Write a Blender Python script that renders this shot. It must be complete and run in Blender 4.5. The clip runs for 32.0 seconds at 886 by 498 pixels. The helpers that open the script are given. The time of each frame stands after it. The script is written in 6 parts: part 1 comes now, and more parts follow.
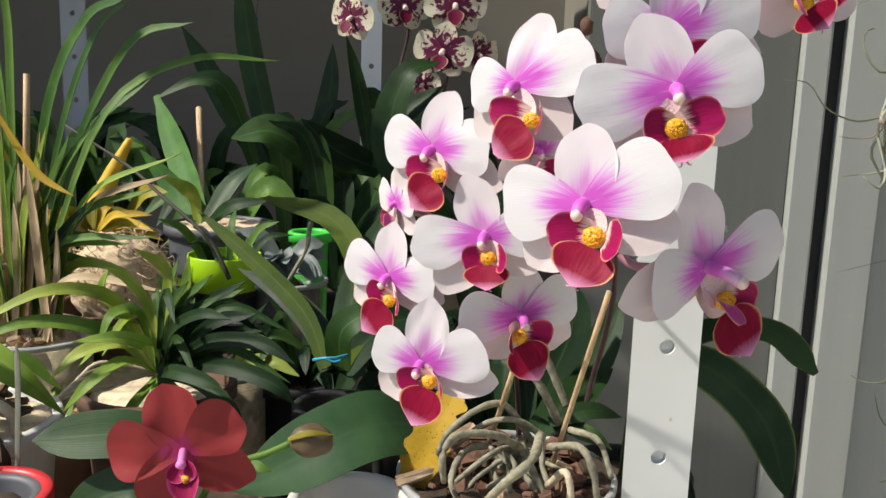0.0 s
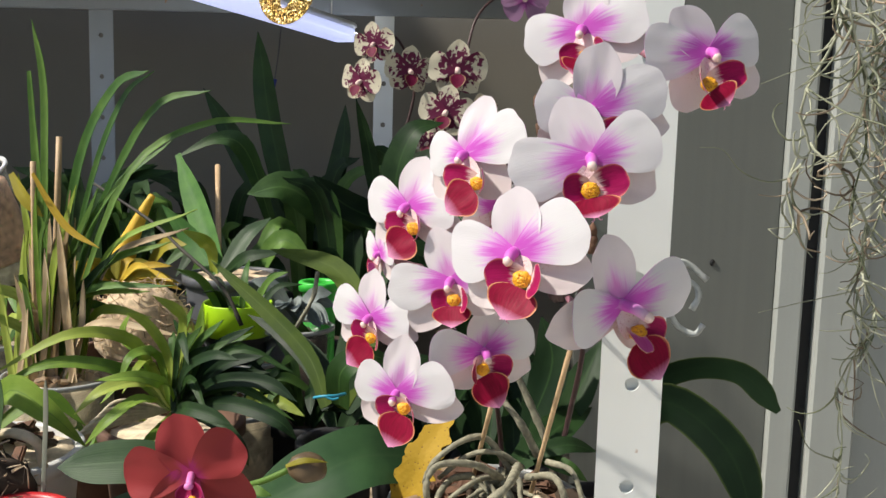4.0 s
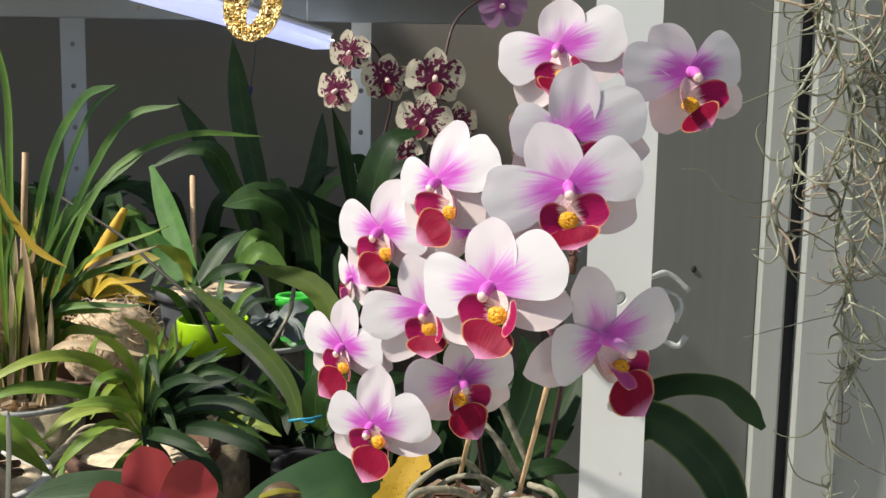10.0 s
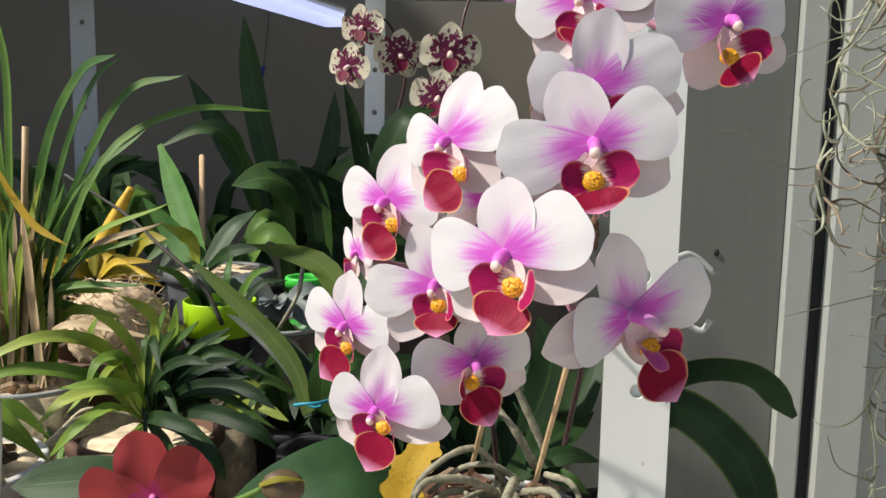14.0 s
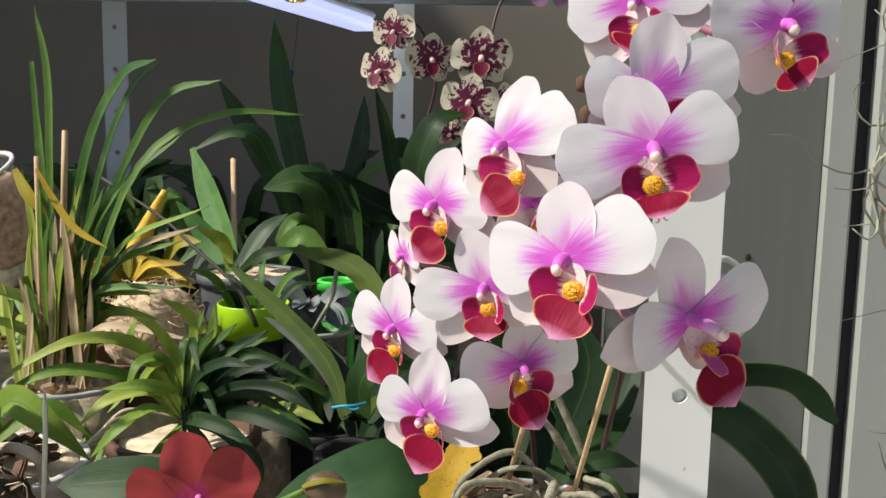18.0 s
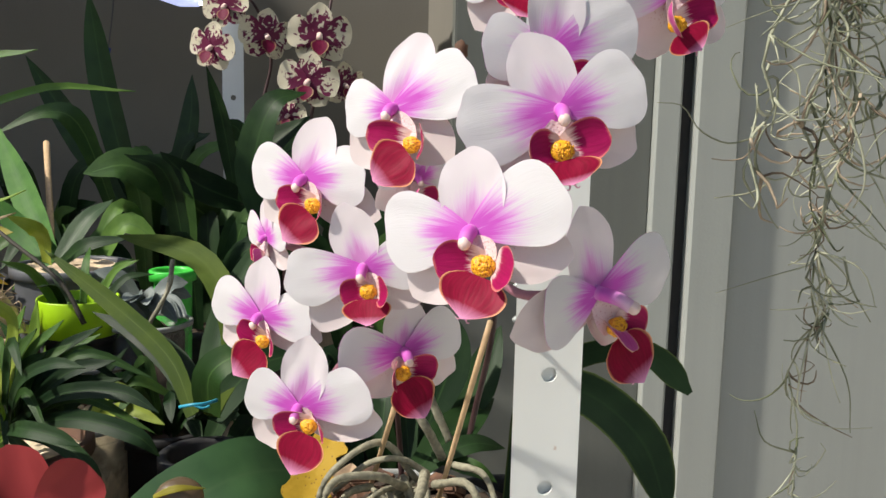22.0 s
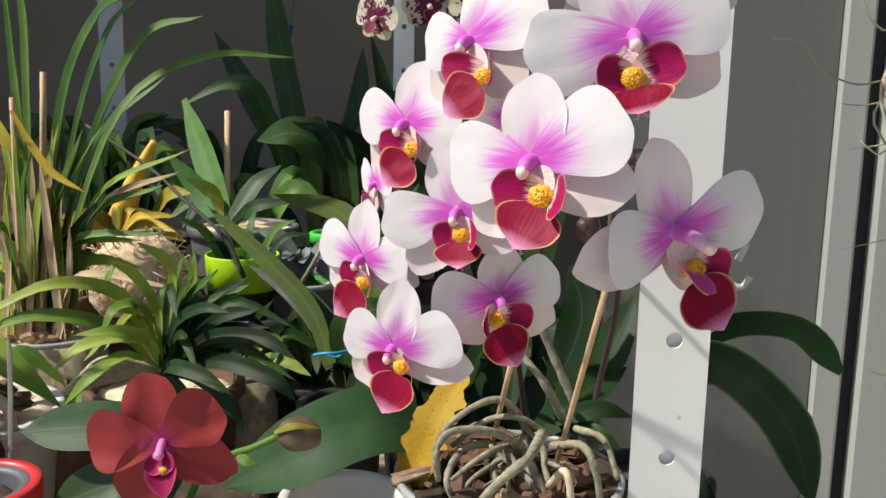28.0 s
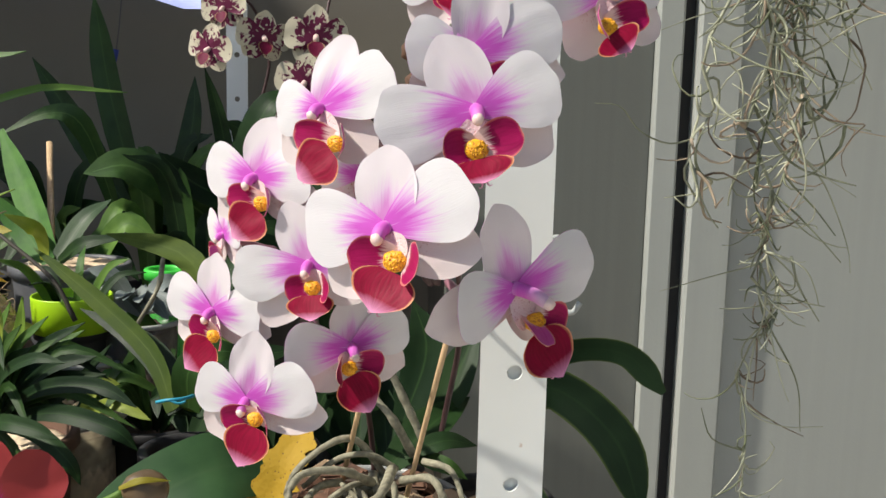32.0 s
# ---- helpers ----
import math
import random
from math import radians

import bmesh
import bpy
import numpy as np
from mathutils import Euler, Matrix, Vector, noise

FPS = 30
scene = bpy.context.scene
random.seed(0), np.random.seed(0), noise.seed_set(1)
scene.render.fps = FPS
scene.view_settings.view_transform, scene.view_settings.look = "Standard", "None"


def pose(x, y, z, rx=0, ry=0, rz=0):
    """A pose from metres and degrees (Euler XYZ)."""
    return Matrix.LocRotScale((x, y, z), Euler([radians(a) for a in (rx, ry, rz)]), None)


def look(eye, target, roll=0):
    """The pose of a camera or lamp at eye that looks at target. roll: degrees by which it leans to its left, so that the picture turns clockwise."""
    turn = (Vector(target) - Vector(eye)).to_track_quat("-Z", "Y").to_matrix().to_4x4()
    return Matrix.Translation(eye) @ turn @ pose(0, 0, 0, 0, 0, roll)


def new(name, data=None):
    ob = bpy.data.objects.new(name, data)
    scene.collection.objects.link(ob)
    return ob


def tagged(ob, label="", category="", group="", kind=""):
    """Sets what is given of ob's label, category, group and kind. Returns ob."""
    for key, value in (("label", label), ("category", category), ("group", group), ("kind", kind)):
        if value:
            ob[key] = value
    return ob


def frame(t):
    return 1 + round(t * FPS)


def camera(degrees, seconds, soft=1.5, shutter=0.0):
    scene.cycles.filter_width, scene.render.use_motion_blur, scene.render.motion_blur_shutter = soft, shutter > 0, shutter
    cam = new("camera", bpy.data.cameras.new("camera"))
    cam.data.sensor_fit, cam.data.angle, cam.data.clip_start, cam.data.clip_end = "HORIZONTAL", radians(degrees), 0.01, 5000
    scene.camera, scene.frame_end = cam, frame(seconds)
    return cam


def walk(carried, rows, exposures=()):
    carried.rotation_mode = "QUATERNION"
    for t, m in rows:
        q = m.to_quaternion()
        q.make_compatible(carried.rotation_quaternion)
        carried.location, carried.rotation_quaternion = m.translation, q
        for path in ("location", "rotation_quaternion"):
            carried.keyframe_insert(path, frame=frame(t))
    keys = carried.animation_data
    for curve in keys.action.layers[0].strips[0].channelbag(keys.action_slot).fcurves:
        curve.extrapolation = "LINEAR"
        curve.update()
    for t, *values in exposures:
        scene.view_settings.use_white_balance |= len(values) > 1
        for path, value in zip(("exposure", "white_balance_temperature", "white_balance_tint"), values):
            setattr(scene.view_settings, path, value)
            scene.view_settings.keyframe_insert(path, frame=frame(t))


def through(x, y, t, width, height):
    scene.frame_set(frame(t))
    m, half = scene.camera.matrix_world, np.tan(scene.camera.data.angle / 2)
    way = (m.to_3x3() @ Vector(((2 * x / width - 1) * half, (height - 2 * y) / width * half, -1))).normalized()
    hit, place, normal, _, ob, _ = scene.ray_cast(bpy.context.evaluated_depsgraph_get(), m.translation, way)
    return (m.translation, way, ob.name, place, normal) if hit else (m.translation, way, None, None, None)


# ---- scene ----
cam = camera(53.3, 32.0)
PATH = [
    (0, (0.003, 0.003, 1.301), (-0.004, 1.971, 0.942), 1.8),
    (0.5, (0.004, 0.005, 1.311), (0.143, 1.97, 0.964), 1.5),
    (1, (0.009, -0.01, 1.316), (0.145, 1.959, 0.996), 1.1),
    (1.5, (0.014, -0.03, 1.313), (0.131, 1.946, 1.029), 1.3),
    (2, (0.023, -0.042, 1.311), (0.098, 1.94, 1.053), 1.7),
    (2.5, (0.021, -0.045, 1.314), (0.056, 1.941, 1.076), 2.2),
    (3, (0.023, -0.05, 1.311), (0.023, 1.937, 1.084), 2.2),
    (3.5, (0.026, -0.057, 1.307), (-0.032, 1.928, 1.07), 1.8),
    (5.5, (0.028, -0.038, 1.312), (0.004, 1.947, 1.067), 0.4),
    (6, (0.031, -0.035, 1.313), (0.029, 1.952, 1.08), 0.4),
    (6.5, (0.033, -0.028, 1.312), (0.051, 1.958, 1.079), 0.6),
    (7, (0.039, -0.031, 1.314), (0.053, 1.956, 1.084), 0.9),
    (7.5, (0.036, -0.031, 1.315), (0.056, 1.956, 1.086), 0.9),
    (8, (0.029, -0.031, 1.315), (0.088, 1.955, 1.091), 1.0),
    (8.5, (0.028, -0.032, 1.312), (0.109, 1.955, 1.093), 1.0),
    (9, (0.032, -0.035, 1.314), (0.106, 1.952, 1.094), 0.7),
    (9.5, (0.038, -0.034, 1.317), (0.067, 1.952, 1.085), 0.8),
    (10, (0.03, -0.037, 1.317), (0.012, 1.949, 1.08), 1.0),
    (10.5, (0.028, -0.036, 1.316), (-0.01, 1.949, 1.07), 0.9),
    (11, (0.029, -0.037, 1.317), (-0.014, 1.946, 1.059), 0.8),
    (11.5, (0.028, -0.035, 1.317), (-0.016, 1.946, 1.045), 0.6),
    (12, (0.029, -0.039, 1.318), (-0.018, 1.942, 1.042), 0.5),
    (12.5, (0.03, -0.026, 1.313), (-0.012, 1.952, 1.024), 0.4),
    (13, (0.029, -0.019, 1.312), (-0.015, 1.96, 1.021), 0.5),
    (13.5, (0.034, -0.019, 1.311), (-0.017, 1.962, 1.036), 0.7),
    (14, (0.032, -0.005, 1.306), (-0.022, 1.977, 1.039), 1.1),
    (14.5, (0.031, 0.002, 1.303), (-0.029, 1.982, 1.027), 1.4),
    (16.5, (0.022, -0.004, 1.308), (-0.01, 1.977, 1.035), 1.0),
    (17, (0.02, -0.005, 1.307), (-0.015, 1.977, 1.039), 1.2),
    (17.5, (0.022, -0.008, 1.307), (-0.035, 1.974, 1.046), 1.2),
    (18, (0.02, -0.007, 1.306), (-0.082, 1.974, 1.046), 1.1),
    (18.5, (0.022, -0.01, 1.306), (-0.145, 1.967, 1.047), 0.7),
    (19, (0.035, -0.013, 1.304), (-0.191, 1.957, 1.046), 1.0),
    (19.5, (0.035, -0.013, 1.304), (-0.161, 1.962, 1.056), 1.3),
    (20, (0.02, -0.001, 1.305), (-0.05, 1.982, 1.056), 0.7),
    (20.5, (0.008, 0.005, 1.301), (0.085, 1.987, 1.043), 0.6),
    (21, (-0.006, 0.012, 1.297), (0.151, 1.988, 1.033), 1.2),
    (21.5, (-0.006, 0.022, 1.298), (0.227, 1.99, 1.028), 1.5),
    (22, (0.0, 0.021, 1.298), (0.287, 1.98, 1.018), 1.3),
    (22.5, (0.009, 0.02, 1.296), (0.312, 1.975, 1.003), 1.2),
    (23, (0.013, 0.018, 1.297), (0.311, 1.972, 0.99), 1.3),
    (23.5, (0.022, 0.013, 1.298), (0.282, 1.972, 0.989), 1.2),
    (24, (0.027, 0.012, 1.297), (0.248, 1.976, 0.991), 1.0),
    (24.5, (0.026, 0.011, 1.297), (0.227, 1.979, 0.998), 0.7),
    (26.5, (0.028, 0.027, 1.288), (0.107, 2.006, 1.008), 1.1),
    (27, (0.049, 0.024, 1.291), (0.027, 2.003, 1.004), 1.1),
    (27.5, (0.046, 0.022, 1.287), (-0.037, 1.995, 0.974), 1.5),
    (28, (0.035, 0.021, 1.284), (-0.088, 1.989, 0.953), 1.2),
    (28.5, (0.025, 0.022, 1.286), (-0.057, 1.992, 0.947), 1.1),
    (29, (0.021, 0.025, 1.287), (0.031, 1.999, 0.963), 1.1),
    (29.5, (0.021, 0.018, 1.294), (0.101, 1.995, 1.004), 1.4),
    (30, (0.021, 0.026, 1.294), (0.186, 2.0, 1.022), 1.7),
    (30.5, (0.025, 0.016, 1.295), (0.247, 1.986, 1.033), 1.1),
    (31, (0.028, 0.011, 1.295), (0.276, 1.977, 1.027), 1.0),
    (31.5, (0.027, 0.013, 1.296), (0.277, 1.976, 1.009), 1.5),
    (32, (0.029, 0.01, 1.298), (0.274, 1.975, 1.021), 1.4),
]
walk(cam, [(t, look(eye, target, roll)) for t, eye, target, roll in PATH], exposures=((0, 0.12, 6740, 10), (32, 0.12, 6740, 10)))

# ---- light ----
SUN_AZ, SUN_EL = 256.0, 47.0
world = bpy.data.worlds.new("sky")
scene.world = world
world.use_nodes = True
wn = world.node_tree.nodes
sky = wn.new("ShaderNodeTexSky")
sky.sky_type, sky.sun_disc = "NISHITA", False
sky.sun_elevation, sky.sun_rotation = radians(SUN_EL), radians(SUN_AZ)
wn["Background"].inputs["Strength"].default_value = 0.12
world.node_tree.links.new(sky.outputs[0], wn["Background"].inputs["Color"])
sun = new("sun", bpy.data.lights.new("sun", "SUN"))
sun.data.energy, sun.data.angle, sun.data.color = 5.0, radians(2.0), (1.0, 0.955, 0.88)
_a, _e = radians(SUN_AZ), radians(SUN_EL)
SUN_DIR = Vector((math.sin(_a) * math.cos(_e), math.cos(_a) * math.cos(_e), math.sin(_e)))
sun.matrix_world = look(Vector((0, 0.5, 1.2)) + SUN_DIR * 6, (0, 0.5, 1.2))


# ---- materials ----
class Nodes:
    """A node material under construction, with short calls for its nodes."""

    def __init__(self, name, rough=0.5, metal=0.0, spec=0.5):
        self.m = bpy.data.materials.new(name)
        self.m.use_nodes = True
        self.t = self.m.node_tree
        self.b = self.t.nodes["Principled BSDF"]
        self.b.inputs["Roughness"].default_value = rough
        self.b.inputs["Metallic"].default_value = metal
        self.b.inputs["Specular IOR Level"].default_value = spec

    def put(self, socket, value):
        if isinstance(value, bpy.types.NodeSocket):
            self.t.links.new(value, socket)
        elif value is not None:
            socket.default_value = value if not isinstance(value, tuple) or len(value) != 3 or socket.type != "RGBA" else (*value, 1)

    def node(self, kind, **ins):
        n = self.t.nodes.new(kind)
        for k, v in ins.items():
            self.put(n.inputs[k.replace("_", " ")], v)
        return n

    def noise(self, scale, detail=3.0, vec=None, rough=0.55, dist=0.0):
        n = self.node("ShaderNodeTexNoise", Scale=scale, Detail=detail, Roughness=rough, Distortion=dist)
        self.put(n.inputs["Vector"], vec if vec is not None else self.obj())
        return n.outputs["Fac"]

    def obj(self):
        return self.node("ShaderNodeTexCoord").outputs["Object"]

    def uv(self):
        s = self.node("ShaderNodeSeparateXYZ", Vector=self.node("ShaderNodeTexCoord").outputs["UV"])
        return s.outputs[0], s.outputs[1]

    def vec(self, x, y, z=0.0):
        return self.node("ShaderNodeCombineXYZ", X=x, Y=y, Z=z).outputs[0]

    def math(self, op, a, b=None, c=None, clamp=False):
        n = self.t.nodes.new("ShaderNodeMath")
        n.operation, n.use_clamp = op, clamp
        for s, v in zip(n.inputs, (a, b, c)):
            self.put(s, v)
        return n.outputs[0]

    def ramp(self, fac, stops):
        n = self.node("ShaderNodeValToRGB", Fac=fac)
        els = n.color_ramp.elements
        while len(els) < len(stops):
            els.new(0.5)
        for e, (p, c) in zip(els, stops):
            e.position, e.color = p, (*c, 1) if isinstance(c, tuple) else (c, c, c, 1)
        return n.outputs[0]

    def mix(self, fac, a, b):
        n = self.t.nodes.new("ShaderNodeMix")
        n.data_type = "RGBA"
        self.put(n.inputs[0], fac)
        self.put(n.inputs[6], a)
        self.put(n.inputs[7], b)
        return n.outputs[2]

    def random(self):
        return self.node("ShaderNodeObjectInfo").outputs["Random"]

    def bump(self, height, strength=0.3, dist=0.002):
        n = self.node("ShaderNodeBump", Height=height, Strength=strength, Distance=dist)
        self.put(self.b.inputs["Normal"], n.outputs[0])

    def thin(self, colour, amount):
        """Light that shines through a thin sheet (leaf, petal)."""
        tr = self.node("ShaderNodeBsdfTranslucent", Color=colour)
        mx = self.node("ShaderNodeMixShader", Fac=amount)
        self.t.links.new(self.b.outputs[0], mx.inputs[1])
        self.t.links.new(tr.outputs[0], mx.inputs[2])
        self.t.links.new(mx.outputs[0], self.t.nodes["Material Output"].inputs["Surface"])

    def done(self, colour, rough=None):
        self.put(self.b.inputs["Base Color"], colour)
        self.put(self.b.inputs["Roughness"], rough)
        return self.m


def plain(name, colour, rough=0.5, metal=0.0, grain=60.0, vary=0.12, bump=0.15, spec=0.5):
    """A plain surface with uneven tone at two scales and a fine relief."""
    n = Nodes(name, rough, metal, spec)
    a, b = n.noise(grain), n.noise(grain * 0.12, 2.0)
    f = n.math("ADD", n.math("MULTIPLY", a, 0.6), n.math("MULTIPLY", b, 0.4))
    lo, hi = tuple(c * (1 - vary) for c in colour), tuple(min(1, c * (1 + vary)) for c in colour)
    n.bump(a, bump, 0.001)
    return n.done(n.ramp(f, ((0.3, lo), (0.7, hi))), n.math("MULTIPLY_ADD", a, 0.2, rough - 0.1))


def leaf_material(name, dark, light, rib=(0.10, 0.19, 0.05), rough=0.46, through=0.25, edge=None, spec=0.28, veined=0.22):
    """Strap leaf: fine veins along it, a paler midrib, blotches, each leaf a little different."""
    n = Nodes(name, rough, 0.0, spec)
    u, v = n.uv()
    veins = n.noise(1.0, 2.0, n.vec(n.math("MULTIPLY", u, 38.0), n.math("MULTIPLY", v, 1.5), n.random()))
    blot = n.noise(35.0, 3.0)
    f = n.math("ADD", n.math("MULTIPLY", veins, veined), n.math("MULTIPLY", blot, 1 - veined))
    f = n.math("ADD", f, n.math("MULTIPLY_ADD", n.random(), 0.36, -0.18))
    col = n.ramp(f, ((0.3, dark), (0.72, light)))
    mid = n.math("ABSOLUTE", n.math("SUBTRACT", u, 0.5))
    col = n.mix(n.ramp(mid, ((0.0, 0.55), (0.045, 0.0))), col, rib)
    if edge:
        col = n.mix(n.ramp(mid, ((0.44, 0.0), (0.49, 0.8))), col, edge)
    n.bump(n.math("ADD", n.math("MULTIPLY", veins, veined * 4.5), n.math("MULTIPLY", blot, 0.5)), 0.17, 0.001)
    n.thin(col, through)
    return n.done(col, n.math("MULTIPLY_ADD", blot, 0.25, rough - 0.12))


def petal_material(name, white, tint, deep, reach, streak=0.22, through=0.3, edge=0.0, dots=None):
    """Petal: a magenta flare that runs out from the claw along the veins into white."""
    n = Nodes(name, 0.55, 0.0, 0.3)
    u, v = n.uv()
    across = n.math("ABSOLUTE", n.math("SUBTRACT", u, 0.5))
    fan = n.noise(1.0, 3.0, n.vec(n.math("MULTIPLY", u, 16.0), n.math("MULTIPLY", v, 1.3), n.math("MULTIPLY", n.random(), 9.0)))
    fine = n.noise(1.0, 2.0, n.vec(n.math("MULTIPLY", u, 60.0), n.math("MULTIPLY", v, 3.0), n.math("MULTIPLY", n.random(), 5.0)))
    d = n.math("ADD", v, n.math("MULTIPLY", across, edge))
    d = n.math("ADD", d, n.math("MULTIPLY_ADD", fan, streak * 2, -streak))
    d = n.math("ADD", d, n.math("MULTIPLY_ADD", fine, 0.22, -0.11))
    wide = n.noise(120.0, 3.0)
    paper = n.mix(wide, white, tuple(c * f for c, f in zip(white, (0.97, 0.93, 0.96))))
    flare = n.ramp(d, ((0.0, tint), (reach * 0.25, deep), (reach * 0.6, deep), (reach * 1.0, tint), (reach * 1.55, white)))
    col = n.mix(n.ramp(d, ((reach * 0.9, 0.0), (reach * 1.6, 1.0))), flare, paper)
    if dots:
        vo = n.node("ShaderNodeTexVoronoi", Scale=900.0)
        n.put(vo.inputs["Vector"], n.obj())
        near = n.ramp(n.math("ADD", v, n.math("MULTIPLY", across, 0.5)), ((0.25, 1.0), (0.62, 0.0)))
        col = n.mix(n.math("MULTIPLY", near, n.ramp(vo.outputs["Distance"], ((0.16, 0.8), (0.26, 0.0)))), col, dots)
    n.bump(n.math("ADD", n.math("MULTIPLY", fine, 0.7), wide), 0.18, 0.0006)
    n.thin(col, through)
    return n.done(col)


WHITE = (0.85, 0.85, 0.845)
M_PETAL = petal_material("petal", WHITE, (0.80, 0.40, 0.79), (0.72, 0.13, 0.66), 0.48, 0.24, edge=0.5)
M_SEPAL = petal_material("sepal", (0.86, 0.82, 0.83), (0.82, 0.62, 0.81), (0.74, 0.32, 0.68), 0.50, 0.16, edge=0.9)
M_SEPAL_LOW = petal_material("lower_sepal", (0.85, 0.78, 0.76), (0.75, 0.62, 0.66), (0.72, 0.52, 0.50), 0.22, 0.1, dots=(0.42, 0.10, 0.06))


def lip_material(name, main, dark, rim, rim_from=0.8, base=None, tip=None):
    """Lip or side lobe: fine veins, a paler margin; base: the pale, striped foot; tip: the colour of its end."""
    n = Nodes(name, 0.5, 0.0, 0.15)
    u, v = n.uv()
    fine = n.noise(1.0, 3.0, n.vec(n.math("MULTIPLY", u, 26.0), n.math("MULTIPLY", v, 2.0), n.random()))
    soft = n.noise(140.0, 2.0)
    col = n.ramp(n.math("ADD", n.math("MULTIPLY", fine, 0.6), n.math("MULTIPLY", soft, 0.4)), ((0.3, dark), (0.7, main)))
    across = n.math("MULTIPLY", n.math("ABSOLUTE", n.math("SUBTRACT", u, 0.5)), 2.0)
    around = n.math("MAXIMUM", across, n.math("POWER", v, 2.5))
    col = n.mix(n.ramp(n.math("ADD", around, n.math("MULTIPLY_ADD", fine, 0.16, -0.08)), ((rim_from, 0.0), (0.98, 0.9))), col, rim)
    if tip:
        col = n.mix(n.ramp(n.math("ADD", v, n.math("MULTIPLY_ADD", fine, 0.1, -0.05)), ((0.66, 0.0), (0.86, 0.55), (0.97, 1.0))), col, tip)
    if base:
        stripes = n.noise(1.0, 1.0, n.vec(n.math("MULTIPLY", u, 34.0), n.math("MULTIPLY", v, 1.2), n.random()))
        col = n.mix(n.ramp(n.math("ADD", v, n.math("MULTIPLY_ADD", stripes, 0.36, -0.18)), ((0.20, 0.92), (0.36, 0.0))), col, base)
    n.bump(fine, 0.2, 0.0006)
    n.thin(col, 0.14)
    return n.done(col)


M_LIP = lip_material("lip", (0.33, 0.005, 0.042), (0.19, 0.003, 0.022), (0.80, 0.36, 0.18), 0.90, tip=(0.80, 0.34, 0.56))
M_LOBE_BACK = lip_material("lip_lobe_back", (0.66, 0.12, 0.38), (0.55, 0.06, 0.28), (0.70, 0.30, 0.22), 0.88, base=(0.80, 0.56, 0.50))
M_LOBE = lip_material("lip_lobe", (0.40, 0.008, 0.10), (0.25, 0.004, 0.06), (0.66, 0.20, 0.17), 0.86, base=(0.82, 0.62, 0.60))


def spotted(name, base, spot, scale, cut=0.36, rough=0.5):
    n = Nodes(name, rough)
    vo = n.node("ShaderNodeTexVoronoi", Scale=scale)
    n.put(vo.inputs["Vector"], n.obj())
    col = n.mix(n.ramp(n.math("ADD", vo.outputs["Distance"], n.math("MULTIPLY", n.noise(scale), 0.15)), ((cut - 0.08, 1.0), (cut + 0.05, 0.0))), base, spot)
    n.bump(vo.outputs["Distance"], 0.3, 0.0008)
    return n.done(col)


M_CALLUS = spotted("callus", (0.84, 0.42, 0.015), (0.36, 0.04, 0.015), 1500.0, 0.40)
M_COLUMN = petal_material("column", (0.82, 0.56, 0.70), (0.74, 0.30, 0.66), (0.70, 0.14, 0.60), 0.68, 0.05, 0.2)
M_THROAT = spotted("throat", (0.78, 0.60, 0.60), (0.42, 0.04, 0.08), 1200.0, 0.26)
M_TENDRIL = plain("tendril", (0.74, 0.36, 0.50), 0.5, grain=300)
M_CAP = plain("anther_cap", (0.80, 0.60, 0.54), 0.4, grain=300, vary=0.06)
M_SPIKE = plain("flower_stem", (0.06, 0.03, 0.03), 0.5, grain=120, vary=0.3)
M_PEDICEL = plain("pedicel", (0.30, 0.13, 0.17), 0.5, grain=150, vary=0.2)
M_REDPETAL = petal_material("red_petal", (0.35, 0.042, 0.042), (0.38, 0.042, 0.07), (0.40, 0.03, 0.14), 0.18, 0.1, 0.22)
M_REDLIP = lip_material("red_lip", (0.42, 0.02, 0.12), (0.26, 0.01, 0.05), (0.55, 0.08, 0.25), 0.8)
M_PINK = plain("pink_column", (0.70, 0.20, 0.48), 0.4, grain=200)
M_BUD = plain("bud", (0.11, 0.075, 0.04), 0.45, grain=90, vary=0.35)

M_LEAF = leaf_material("leaf", (0.052, 0.14, 0.027), (0.165, 0.30, 0.06), through=0.36)
# brighter copy of the leaf green, its colour standing in for sunlight
M_LEAF_SUNLIT = leaf_material("sunlit_leaf", (0.14, 0.26, 0.035), (0.34, 0.50, 0.085), through=0.4)
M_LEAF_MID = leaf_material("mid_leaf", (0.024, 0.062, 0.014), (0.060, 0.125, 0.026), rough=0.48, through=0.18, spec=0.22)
M_LEAF_STRAP = leaf_material("strap_leaf", (0.042, 0.075, 0.011), (0.09, 0.13, 0.022), (0.10, 0.15, 0.03), 0.62, 0.2, spec=0.12)
M_LEAF_BROAD = leaf_material("broad_leaf", (0.020, 0.058, 0.022), (0.042, 0.10, 0.036), (0.05, 0.10, 0.04), 0.46, 0.12, spec=0.2, veined=0.05)
M_LEAF_FRESH = leaf_material("fresh_leaf", (0.05, 0.15, 0.03), (0.11, 0.26, 0.055), (0.10, 0.22, 0.06), 0.55, 0.3, spec=0.2, veined=0.1)
# dark green lowered further, so shade between the plants is in its colour
M_LEAF_DARK_SHADED = leaf_material("dark_shaded_leaf", (0.007, 0.022, 0.007), (0.020, 0.050, 0.014), (0.04, 0.09, 0.025), 0.5, 0.12, spec=0.2)
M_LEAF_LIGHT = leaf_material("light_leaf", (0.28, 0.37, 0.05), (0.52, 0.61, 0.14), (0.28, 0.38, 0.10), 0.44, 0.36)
M_LEAF_GREY = leaf_material("grey_leaf", (0.028, 0.062, 0.022), (0.06, 0.112, 0.04), (0.07, 0.125, 0.05), 0.45, 0.15, spec=0.25)
